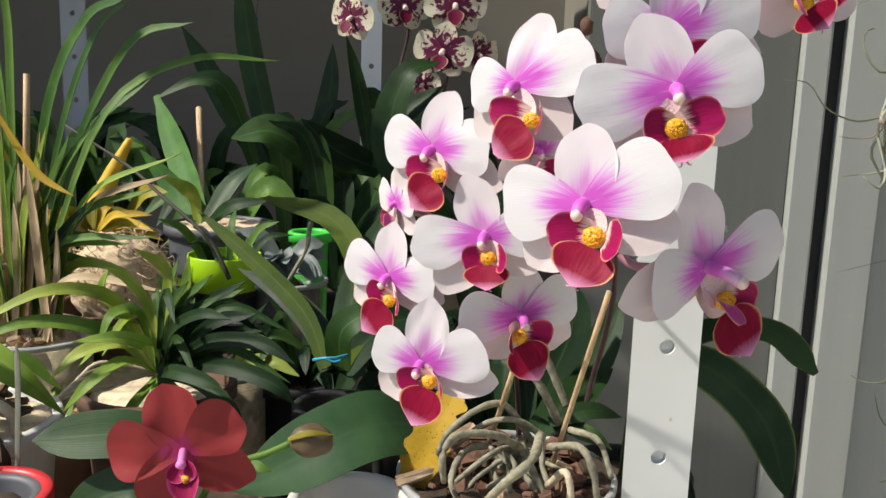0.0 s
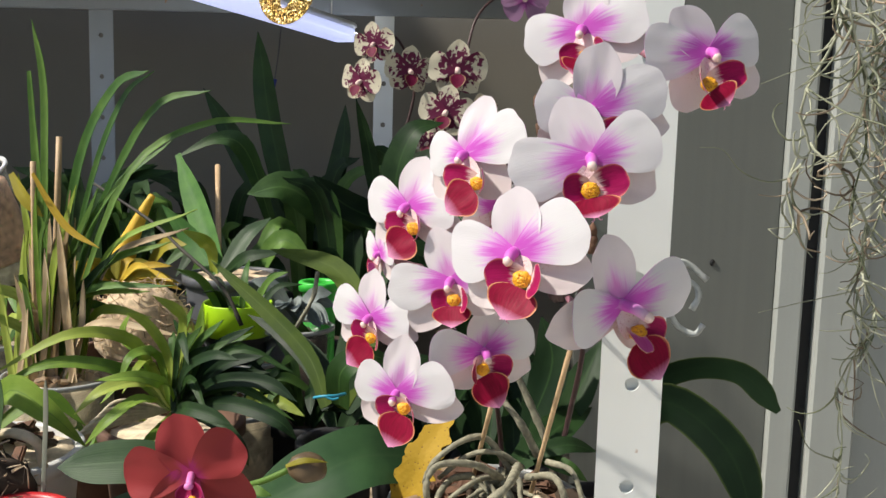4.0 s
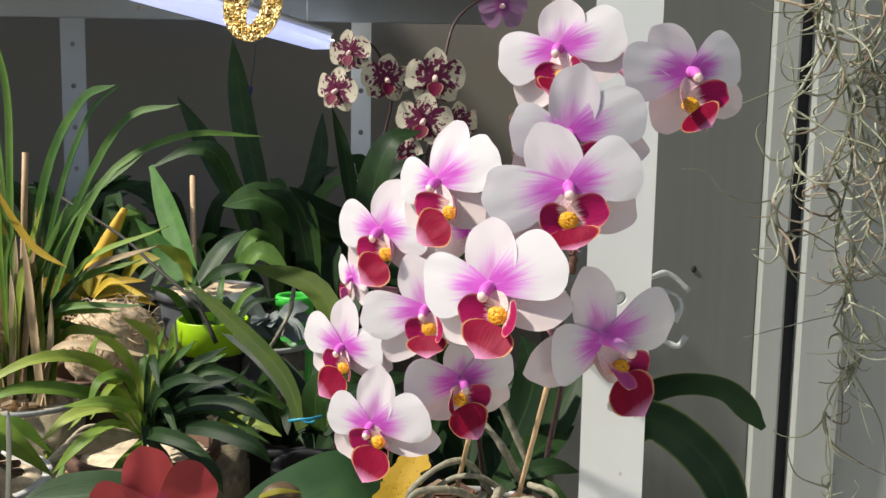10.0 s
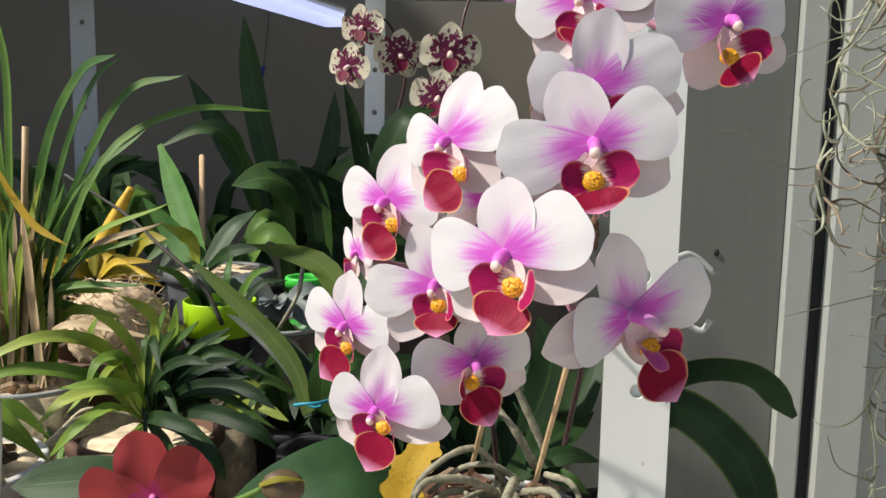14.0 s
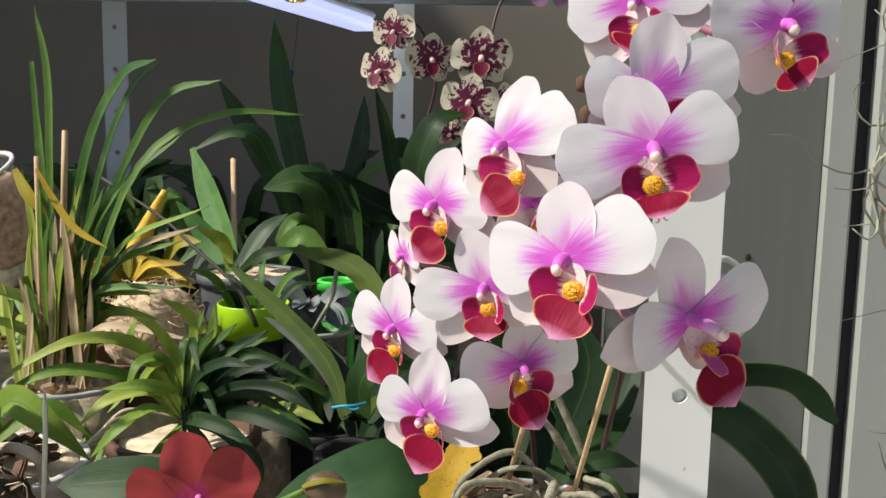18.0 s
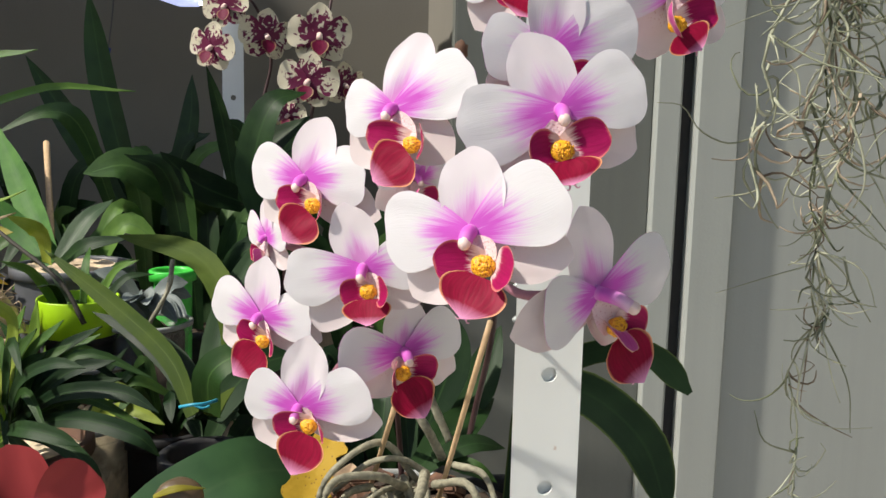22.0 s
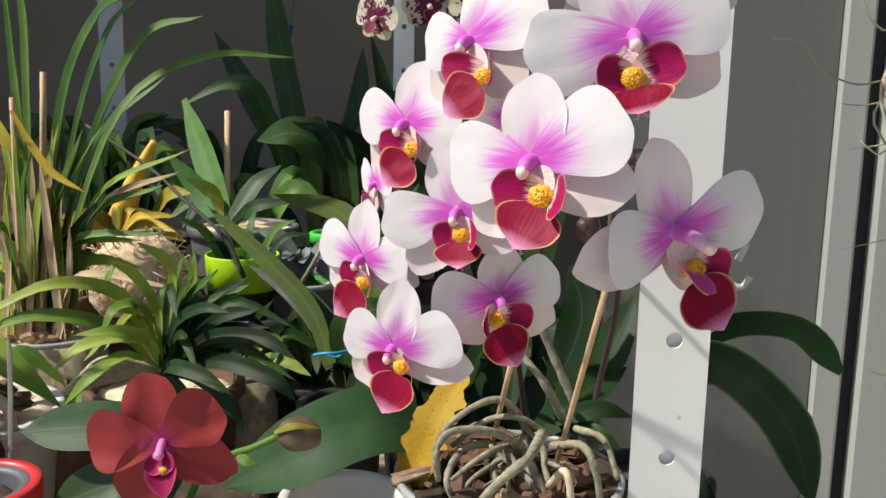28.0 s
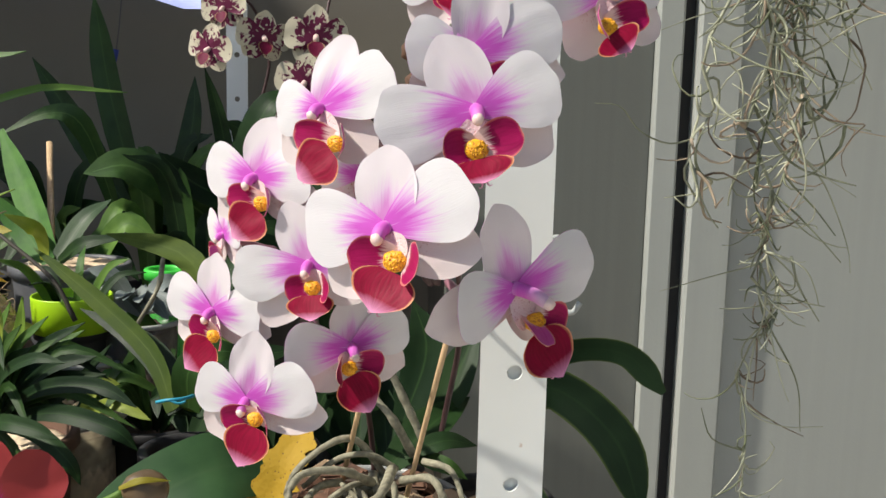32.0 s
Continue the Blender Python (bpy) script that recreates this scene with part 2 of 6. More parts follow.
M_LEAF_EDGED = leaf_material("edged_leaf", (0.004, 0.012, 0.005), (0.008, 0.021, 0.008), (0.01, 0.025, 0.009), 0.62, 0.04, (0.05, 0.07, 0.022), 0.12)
M_LEAF_YELLOW = leaf_material("yellowed_leaf", (0.50, 0.33, 0.03), (0.72, 0.52, 0.06), (0.62, 0.5, 0.10), 0.5, 0.3)
M_LEAF_OLIVE = leaf_material("yellow_green_leaf", (0.22, 0.20, 0.02), (0.45, 0.38, 0.04), (0.4, 0.36, 0.08), 0.5, 0.3)
M_YELLOW_SHOOT = plain("yellow_shoot", (0.70, 0.43, 0.035), 0.5, grain=60, vary=0.3)
M_DRY = leaf_material("dry_leaf", (0.36, 0.24, 0.12), (0.64, 0.51, 0.33), (0.5, 0.36, 0.2), 0.7, 0.2)
M_YELLOW = spotted("spotted_yellow_leaf", (0.36, 0.22, 0.006), (0.10, 0.05, 0.01), 330.0, 0.24, 0.75)
M_WOOD = plain("bamboo", (0.52, 0.36, 0.20), 0.6, grain=220, vary=0.2)
M_ROOT = plain("aerial_root", (0.25, 0.235, 0.165), 0.85, grain=210, vary=0.65, bump=1.0)
M_ROOT_PALE = plain("pale_root", (0.55, 0.47, 0.33), 0.7, grain=140, vary=0.3, bump=0.4)
M_BARK = plain("bark_chip", (0.13, 0.065, 0.038), 0.85, grain=110, vary=0.6, bump=0.8)
M_BARK_PALE = plain("pale_bark_chip", (0.42, 0.30, 0.19), 0.85, grain=110, vary=0.5, bump=0.8)
M_SOIL = plain("potting_mix", (0.06, 0.04, 0.026), 0.95, grain=90, vary=0.7, bump=1.0)
M_BURLAP = plain("sphagnum", (0.66, 0.51, 0.34), 0.9, grain=170, vary=0.5, bump=0.6)
M_TERRACOTTA = plain("terracotta", (0.125, 0.068, 0.045), 0.8, grain=60, vary=0.25, bump=0.4)
M_BLACKPOT = plain("black_plastic", (0.018, 0.018, 0.019), 0.62, grain=50, vary=0.3)
M_GREYPOT = plain("grey_plastic", (0.10, 0.105, 0.115), 0.5, grain=50, vary=0.25)
M_LIME = plain("lime_plastic", (0.40, 0.70, 0.015), 0.4, grain=40, vary=0.08)
M_REDPOT = plain("red_plastic", (0.55, 0.025, 0.03), 0.4, grain=40, vary=0.1)
M_RIM = plain("cloudy_plastic", (0.34, 0.35, 0.34), 0.35, grain=60, vary=0.15)
M_MIX_PALE = plain("pale_potting_mix", (0.66, 0.52, 0.36), 0.95, grain=90, vary=0.6, bump=1.0)
M_BLUE = plain("blue_tie", (0.03, 0.30, 0.42), 0.4, grain=60)
M_BLUEPEN = plain("blue_plastic", (0.02, 0.04, 0.25), 0.4, grain=60)
M_LABEL = plain("weathered_label", (0.19, 0.20, 0.155), 0.6, grain=80, vary=0.3)


def clear_plastic():
    n = Nodes("clear_plastic", 0.22, 0.0, 0.5)
    n.b.inputs["Transmission Weight"].default_value = 0.0
    tr = n.node("ShaderNodeBsdfTransparent", Color=(0.90, 0.91, 0.90, 1))
    scuffs = n.noise(70.0, 4.0)
    mx = n.node("ShaderNodeMixShader", Fac=n.ramp(scuffs, ((0.3, 0.96), (0.75, 0.86))))
    n.t.links.new(n.b.outputs[0], mx.inputs[1])
    n.t.links.new(tr.outputs[0], mx.inputs[2])
    n.t.links.new(mx.outputs[0], n.t.nodes["Material Output"].inputs["Surface"])
    return n.done((0.72, 0.73, 0.72))


M_CLEAR = clear_plastic()


def painted_steel(name, colour):
    """White powder-coated steel with a few rust flecks and soft dirt."""
    n = Nodes(name, 0.42)
    fine, big = n.noise(160.0, 4.0), n.noise(9.0, 3.0)
    col = n.ramp(big, ((0.3, tuple(c * 0.9 for c in colour)), (0.7, colour)))
    rust = n.math("MULTIPLY", n.ramp(n.noise(95.0, 2.0), ((0.70, 0.0), (0.76, 0.75))), n.ramp(n.noise(14.0, 1.0), ((0.52, 0.0), (0.6, 1.0))))
    col = n.mix(rust, col, (0.42, 0.20, 0.07))
    n.bump(fine, 0.08, 0.0005)
    return n.done(col, n.math("MULTIPLY_ADD", fine, 0.2, 0.32))


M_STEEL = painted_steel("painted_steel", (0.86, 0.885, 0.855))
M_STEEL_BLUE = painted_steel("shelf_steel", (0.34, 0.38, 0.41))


def wall_paint(name, colour, streaks=0.0):
    n = Nodes(name, 0.6, 0.0, 0.3)
    grain, big = n.noise(220.0, 3.0), n.noise(3.5, 4.0)
    sep = n.node("ShaderNodeSeparateXYZ", Vector=n.obj())
    run = n.noise(1.0, 3.0, n.vec(n.math("MULTIPLY", sep.outputs[0], 60.0), n.math("MULTIPLY", sep.outputs[1], 60.0), n.math("MULTIPLY", sep.outputs[2], 0.8)))
    f = n.math("ADD", n.math("MULTIPLY", big, 1 - streaks), n.math("MULTIPLY", run, streaks))
    col = n.ramp(f, ((0.3, tuple(c * 0.91 for c in colour)), (0.7, colour)))
    n.bump(grain, 0.2, 0.0015)
    return n.done(col)


M_WALL = wall_paint("plaster", (0.225, 0.212, 0.182))
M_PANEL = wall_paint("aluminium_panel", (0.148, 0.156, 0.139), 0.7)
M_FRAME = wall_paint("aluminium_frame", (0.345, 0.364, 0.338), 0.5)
M_RUBBER = plain("rubber_seal", (0.012, 0.012, 0.012), 0.8, grain=40)
M_CEIL = wall_paint("ceiling_paint", (0.55, 0.54, 0.52))
# floor is out of view; pale tone added to bounce light onto the door
M_FLOOR = plain("floor_tile", (0.60, 0.575, 0.525), 0.5, grain=12, vary=0.2)
M_BENCH = plain("bench_board", (0.42, 0.33, 0.23), 0.7, grain=14, vary=0.35)


def glitter():
    n = Nodes("gold_glitter", 0.3, 0.9)
    vo = n.node("ShaderNodeTexVoronoi", Scale=900.0)
    n.put(vo.inputs["Vector"], n.obj())
    n.bump(vo.outputs["Distance"], 1.0, 0.002)
    c = n.node("ShaderNodeSeparateXYZ", Vector=vo.outputs["Color"]).outputs[0]
    return n.done(n.ramp(c, ((0.1, (0.10, 0.055, 0.012)), (0.5, (0.36, 0.23, 0.06)), (0.95, (0.85, 0.70, 0.36)))))


M_GOLD = glitter()


def moss_material(name, a, b):
    n = Nodes(name, 0.8, 0.0, 0.2)
    f = n.math("ADD", n.math("MULTIPLY", n.noise(60.0, 3.0), 0.5), n.math("MULTIPLY", n.random(), 0.5))
    n.bump(n.noise(900.0, 2.0), 0.5, 0.0005)
    return n.done(n.ramp(f, ((0.25, a), (0.75, b))))


M_MOSS = moss_material("moss_green", (0.11, 0.125, 0.07), (0.44, 0.45, 0.34))
M_MOSS_DRY = moss_material("moss_dry", (0.11, 0.085, 0.06), (0.44, 0.36, 0.26))


def lamp_material():
    n = Nodes("lamp_diffuser", 0.4)
    n.b.inputs["Emission Color"].default_value = (0.50, 0.58, 1.0, 1)
    n.b.inputs["Emission Strength"].default_value = 0.95
    return n.done((0.8, 0.82, 0.85))


M_LAMP = lamp_material()


# Emitter added to the lamp to lift the back wall's brightness.
def wall_glow_material():
    n = Nodes("wall_glow_strip", 0.4)
    n.b.inputs["Emission Color"].default_value = (0.80, 0.86, 1.0, 1)
    n.b.inputs["Emission Strength"].default_value = 12.0
    return n.done((0.8, 0.8, 0.8))


M_WALL_GLOW = wall_glow_material()


def spotted_petal():
    n = Nodes("spotted_petal", 0.5, 0.0, 0.3)
    u, v = n.uv()
    blot = n.noise(1.0, 2.0, n.vec(n.math("MULTIPLY", u, 5.0), n.math("MULTIPLY", v, 4.6), n.math("MULTIPLY", n.random(), 20.0)), dist=0.6)
    f = n.math("ADD", blot, n.math("MULTIPLY_ADD", v, -0.46, 0.25))
    col = n.ramp(f, ((0.46, (0.70, 0.65, 0.50)), (0.52, (0.15, 0.016, 0.06))))
    n.thin(col, 0.2)
    return n.done(col)


M_SPOT = spotted_petal()


# ---- shapes ----
def part(name, bm, material, parent=None, label="", smooth=True):
    me = bpy.data.meshes.new(name)
    bm.to_mesh(me)
    bm.free()
    me.materials.append(material)
    if smooth:
        me.polygons.foreach_set("use_smooth", [True] * len(me.polygons))
    ob = new(name, me)
    ob.parent = parent
    if label:
        ob["label"] = label
    return ob


def thing(name, at, label, category, group=""):
    ob = new(name)
    ob.location = at
    ob.empty_display_size = 0.02
    bpy.context.view_layer.update()
    return tagged(ob, label, category, group)


def under(ob, parent):
    """Hang a part, built in world places, under its thing."""
    ob.parent = parent
    ob.matrix_parent_inverse = Matrix.Translation(parent.location).inverted()
    return ob


def spline(points, n):
    """A smooth line of n + 1 places through the points."""
    pts = [Vector(p) for p in points]
    if len(pts) == 2:
        return [pts[0].lerp(pts[1], i / n) for i in range(n + 1)]
    pts = [pts[0] * 2 - pts[1]] + pts + [pts[-1] * 2 - pts[-2]]
    out, segs = [], len(pts) - 3
    for i in range(n + 1):
        s = min(i / n * segs, segs - 1e-6)
        k, f = int(s), s - int(s)
        a, b, c, d = pts[k:k + 4]
        out.append(0.5 * ((2 * b) + (c - a) * f + (2 * a - 5 * b + 4 * c - d) * f * f + (3 * b - a - 3 * c + d) * f ** 3))
    return out


def tube(points, radius, n=12, sides=7, end=None, bm=None, rough=0.0):
    """A round, tapering stem along the points, closed at both ends."""
    bm = bm or bmesh.new()
    line = spline(points, n)
    up, rings = Vector((0.31, 0.17, 0.93)), []
    for i, p in enumerate(line):
        t = (line[min(i + 1, n)] - line[max(i - 1, 0)]).normalized()
        a = t.cross(up).normalized()
        b = t.cross(a)
        r = radius + ((end if end is not None else radius) - radius) * i / n
        r *= 1 + rough * noise.noise(p * 160)
        rings.append([bm.verts.new(p + (a * math.cos(k * 2 * math.pi / sides) + b * math.sin(k * 2 * math.pi / sides)) * r) for k in range(sides)])
    for r0, r1 in zip(rings, rings[1:]):
        for k in range(sides):
            bm.faces.new((r0[k], r0[(k + 1) % sides], r1[(k + 1) % sides], r1[k]))
    bm.faces.new(rings[0][::-1])
    bm.faces.new(rings[-1])
    return bm


def blade(points, width, face=(-0.3, -0.8, 0.5), fold=0.25, n=14, tip=0.9, base=0.5, thick=0.0012, cols=4, blunt=0.0, ragged=0.0):
    """A strap leaf along the points: folded at the midrib, with thickness, widest in its middle."""
    bm = bmesh.new()
    uvl = bm.loops.layers.uv.new("uv")
    line, face = spline(points, n), Vector(face)
    sheets = []
    for side in (1, -1):
        rows = []
        for i, p in enumerate(line):
            s = i / n
            t = (line[min(i + 1, n)] - line[max(i - 1, 0)]).normalized()
            a = t.cross(face)
            a = a.normalized() if a.length > 1e-5 else Vector((1, 0, 0))
            nrm = a.cross(t).normalized()
            w = width / 2 * min(1.0, base + (1 - base) * s / 0.35) * (max(blunt, 1 - max(0.0, (s - (1 - tip)) / tip) ** 2.6) if s < 1 else max(0.02, blunt * 0.7))
            row = []
            for k in range(cols + 1):
                c = k / cols * 2 - 1
                if ragged and abs(c) > 0.99:
                    c *= 1 + ragged * noise.noise(Vector((s * 17, c * 3, 2.7)))
                row.append(bm.verts.new(p + a * c * w - nrm * (1 - abs(c)) * w * fold + nrm * side * thick / 2 * (1.0 if abs(c) < 0.99 else 0.3)))
            rows.append(row)
        sheets.append(rows)
    for side, rows in zip((1, -1), sheets):
        for i in range(n):
            for k in range(cols):
                q = [rows[i][k], rows[i][k + 1], rows[i + 1][k + 1], rows[i + 1][k]]
                uvs = [(k / cols, i / n), ((k + 1) / cols, i / n), ((k + 1) / cols, (i + 1) / n), (k / cols, (i + 1) / n)]
                if side < 0:
                    q.reverse(), uvs.reverse()
                for loop, uv in zip(bm.faces.new(q).loops, uvs):
                    loop[uvl].uv = uv
    top, low = sheets
    loop_t = [r[0] for r in top] + top[-1][1:] + [r[-1] for r in reversed(top[:-1])] + top[0][cols - 1:0:-1]
    loop_l = [r[0] for r in low] + low[-1][1:] + [r[-1] for r in reversed(low[:-1])] + low[0][cols - 1:0:-1]
    for i in range(len(loop_t)):
        j = (i + 1) % len(loop_t)
        for e in bm.faces.new((loop_t[i], loop_l[i], loop_l[j], loop_t[j])).edges:
            e.smooth = False
    return bm


def outline_petal(s):
    return (0.06 + s) ** 0.85 * math.sqrt(max(0.0, 1 - s ** 3)) / 0.655


def outline_sepal(s):
    return (0.15 + s) ** 0.55 * max(0.0, 1 - s ** 2.2) ** 0.72 / 0.64


def outline_lip(s):
    return (0.05 + s) ** 0.6 * max(0.0, 1 - s) ** 0.9 / 0.3995


def outline_lobe(s):
    return (0.16 + s) ** 0.6 * math.sqrt(max(0.0, 1 - s ** 2.6)) / 0.735


def petal(length, half, shape, cup=0.1, curl=0.0, wave=0.0, thick=0.0003, seed=0, nu=14, nv=14, two=False):
    """A petal along +x in the plane y = 0, its face to -y. shape: its half width (0 to 1) from claw to tip."""
    bm = bmesh.new()
    uvl = bm.loops.layers.uv.new("uv")
    grid, vs = {}, [math.sin(i / nv * math.pi / 2) ** 1.15 for i in range(nv + 1)]
    for side in (0, 1):
        for i, s in enumerate(vs):
            w = half * max(shape(s), 0.02)
            for j in range(nu + 1):
                c = j / nu * 2 - 1
                e = c * min(1.0, w / half)
                ripple = noise.noise(Vector((seed * 3.1 + s * 2.3, e * 1.7, seed))) * wave
                y = -cup * half * e * e + curl * length * s * s + ripple * length * (0.3 + abs(e)) + side * thick * (1 - 0.7 * abs(c) ** 6)
                rim = 1 + 0.05 * noise.noise(Vector((s * 2.4, e * 1.6, seed * 7.7))) + 0.006 * noise.noise(Vector((s * 11, e * 6, seed)))
                grid[side, i, j] = bm.verts.new((length * s * rim, y, w * c * rim))
    for side in (0, 1):
        for i in range(nv):
            for j in range(nu):
                ids = [(i, j), (i + 1, j), (i + 1, j + 1), (i, j + 1)]
                if side:
                    ids.reverse()
                sheet = bm.faces.new([grid[side, a, b] for a, b in ids])
                sheet.material_index = side if two else 0
                for loop, (a, b) in zip(sheet.loops, ids):
                    loop[uvl].uv = (b / nu, vs[a])
    rim = [(i, 0) for i in range(nv + 1)] + [(nv, j) for j in range(1, nu + 1)] + [(i, nu) for i in range(nv - 1, -1, -1)] + [(0, j) for j in range(nu - 1, 0, -1)]
    for a, b in zip(rim, rim[1:] + rim[:1]):
        rim_face = bm.faces.new((grid[1, a[0], a[1]], grid[1, b[0], b[1]], grid[0, b[0], b[1]], grid[0, a[0], a[1]]))
        for e in rim_face.edges:
            e.smooth = False
    return bm


def ball(radius, scale=(1, 1, 1), seg=12, bm=None, at=(0, 0, 0), lump=0.0):
    bm = bm or bmesh.new()
    made = bmesh.ops.create_uvsphere(bm, u_segments=seg, v_segments=max(6, seg * 2 // 3), radius=radius)["verts"]
    for v in made:
        k = 1 + lump * noise.noise(v.co / radius * 1.7 + Vector(at) * 31)
        v.co = Vector((v.co.x * scale[0] * k, v.co.y * scale[1] * k, v.co.z * scale[2] * k)) + Vector(at)
    return bm


def box(size, at=(0, 0, 0), bevel=0.0, bm=None, turn=None):
    own = bmesh.new()
    bmesh.ops.create_cube(own, size=1)
    for v in own.verts:
        v.co = Vector((v.co.x * size[0], v.co.y * size[1], v.co.z * size[2]))
    if bevel:
        bmesh.ops.bevel(own, geom=list(own.edges), offset=bevel, segments=2, affect="EDGES")
    m = Matrix.Translation(at) @ (turn.to_4x4() if turn else Matrix.Identity(4))
    bmesh.ops.transform(own, matrix=m, verts=list(own.verts))
    if bm is None:
        return own
    tmp = bpy.data.meshes.new("tmp")
    own.to_mesh(tmp)
    own.free()
    bm.from_mesh(tmp)
    bpy.data.meshes.remove(tmp)
    return bm


def lathe(profile, seg=40, at=(0, 0, 0), ring=False):
    """A turned form: (radius, height) from the outside bottom over the rim to the inside bottom; ring: the profile closes on itself."""
    bm = bmesh.new()
    rings = []
    for r, z in profile:
        rings.append([bm.verts.new((at[0] + r * math.cos(k * 2 * math.pi / seg), at[1] + r * math.sin(k * 2 * math.pi / seg), at[2] + z)) for k in range(seg)])
    for a, b in zip(rings, rings[1:] + rings[:1] if ring else rings[1:]):
        for k in range(seg):
            bm.faces.new((a[k], a[(k + 1) % seg], b[(k + 1) % seg], b[k]))
    if not ring:
        bm.faces.new(rings[0][::-1])
        bm.faces.new(rings[-1])
    return bm


def pot_form(r, h, at, wall=0.002, lip=0.004, taper=0.78):
    rb = r * taper
    return lathe([(rb * 0.96, 0), (rb, 0.004), (r - lip * 0.2, h - 0.014), (r - lip * 0.2, h - 0.012), (r + lip, h - 0.011), (r + lip, h - 0.001), (r + lip - 0.001, h),
                  (r - wall, h), (r - wall - 0.001, h - 0.003), (rb - wall, 0.006), (rb * 0.5, 0.005)], 48, at)


def rot(rx, ry, rz):
    return Euler((radians(rx), radians(ry), radians(rz))).to_matrix().to_4x4()


# ---- setting ----
def setting(name, bm, material, label, category, smooth=False):
    return tagged(part(name, bm, material, smooth=smooth), label, category, kind="structure")


BENCH = 0.92
setting("floor", box((5.0, 5.6, 0.1), (0.3, 0.0, -0.05)), M_FLOOR, "unseen floor under the bench, paled to bounce light up", "floor")
# roof is out of view and added; its edges decide where sunlight falls
setting("ceiling", box((3.0, 2.43, 0.1), (1.3, 0.855, 2.85)), M_CEIL, "unseen added roof, cut back to let sun reach the plants", "ceiling")
setting("wall_north", box((3.2, 0.12, 2.8), (-0.9, 2.01, 1.4)), M_WALL, "greyish plaster wall behind the plants", "wall")
# unseen front end is set so sun reaches the bench, not the back wall
setting("wall_west", box((0.12, 0.70, 2.8), (-1.26, 1.60, 1.4)), M_WALL, "greyish plaster side wall of the balcony", "wall")
setting("wall_return", box((0.06, 0.64, 2.8), (0.27, 1.63, 1.4)), M_WALL, "greyish plaster return beside the door", "wall")
setting("wall_east", box((0.12, 4.3, 2.8), (2.46, -0.7, 1.4)), M_WALL, "greyish plaster end wall of the balcony", "wall")
setting("wall_south", box((5.0, 0.12, 0.9), (0.3, -2.5, 0.45)), M_WALL, "low plaster parapet under the open window front", "wall")


def profile_bar(profile, z0, z1):
    """An upright extruded bar of the given (x, y) outline."""
    bm = bmesh.new()
    low = [bm.verts.new((x, y, z0)) for x, y in profile]
    top = [bm.verts.new((x, y, z1)) for x, y in profile]
    k = len(profile)
    for i in range(k):
        bm.faces.new((low[i], low[(i + 1) % k], top[(i + 1) % k], top[i]))
    bm.faces.new(low[::-1])
    bm.faces.new(top)
    bmesh.ops.recalc_face_normals(bm, faces=bm.faces)
    return bm


# sliding door: two leaves with a rubber seal between their frames
door = tagged(new("door_1"), "grey aluminium sliding door, closed, with a black rubber seal", "door", kind="structure")
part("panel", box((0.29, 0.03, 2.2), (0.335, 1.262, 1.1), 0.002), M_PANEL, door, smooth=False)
part("stile", profile_bar([(0.48, 1.285), (0.48, 1.238), (0.483, 1.235), (0.514, 1.233), (0.518, 1.236), (0.518, 1.285)], 0, 2.2), M_FRAME, door, "pale upright frame", False)
part("seal", box((0.020, 0.03, 2.2), (0.528, 1.262, 1.1), 0.002), M_RUBBER, door, "black rubber seal", False)
part("stile", profile_bar([(0.538, 1.29), (0.538, 1.232), (0.542, 1.228), (0.60, 1.226), (0.605, 1.231), (0.608, 1.29)], 0, 2.2), M_FRAME, door, "pale upright frame", False)
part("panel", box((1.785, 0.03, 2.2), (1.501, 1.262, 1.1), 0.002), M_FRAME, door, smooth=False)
part("head", box((2.2, 0.08, 0.08), (1.29, 1.262, 2.241), 0.003), M_FRAME, door, smooth=False)
part("screw", ball(0.004, (1, 0.5, 1.3), 10, at=(0.386, 1.246, 1.141)), M_RUBBER, door, "small dark screw head")
setting("wall_over_door", box((2.2, 0.1, 0.52), (1.29, 1.262, 2.542)), M_WALL, "plaster wall above the sliding door", "wall")

bench = thing("plant_bench", (-0.3, 1.2, 0), "wooden plant bench crowded with potted orchids", "bench")
for i in range(9):
    under(part("board", box((1.34, 0.155, 0.03), (-0.53, 0.40 + i * 0.165 + 0.0, BENCH - 0.015), 0.003), M_BENCH, smooth=False), bench)
for x in (-1.1, 0.1):
    for y in (0.62, 1.7):
        under(part("leg", box((0.05, 0.05, BENCH - 0.03), (x, y, (BENCH - 0.03) / 2), 0.003), M_BENCH, smooth=False), bench)
for x in (-1.1, 0.1):
    under(part("bearer", box((0.05, 1.45, 0.05), (x, 1.06, BENCH - 0.055), 0.003), M_BENCH, smooth=False), bench)


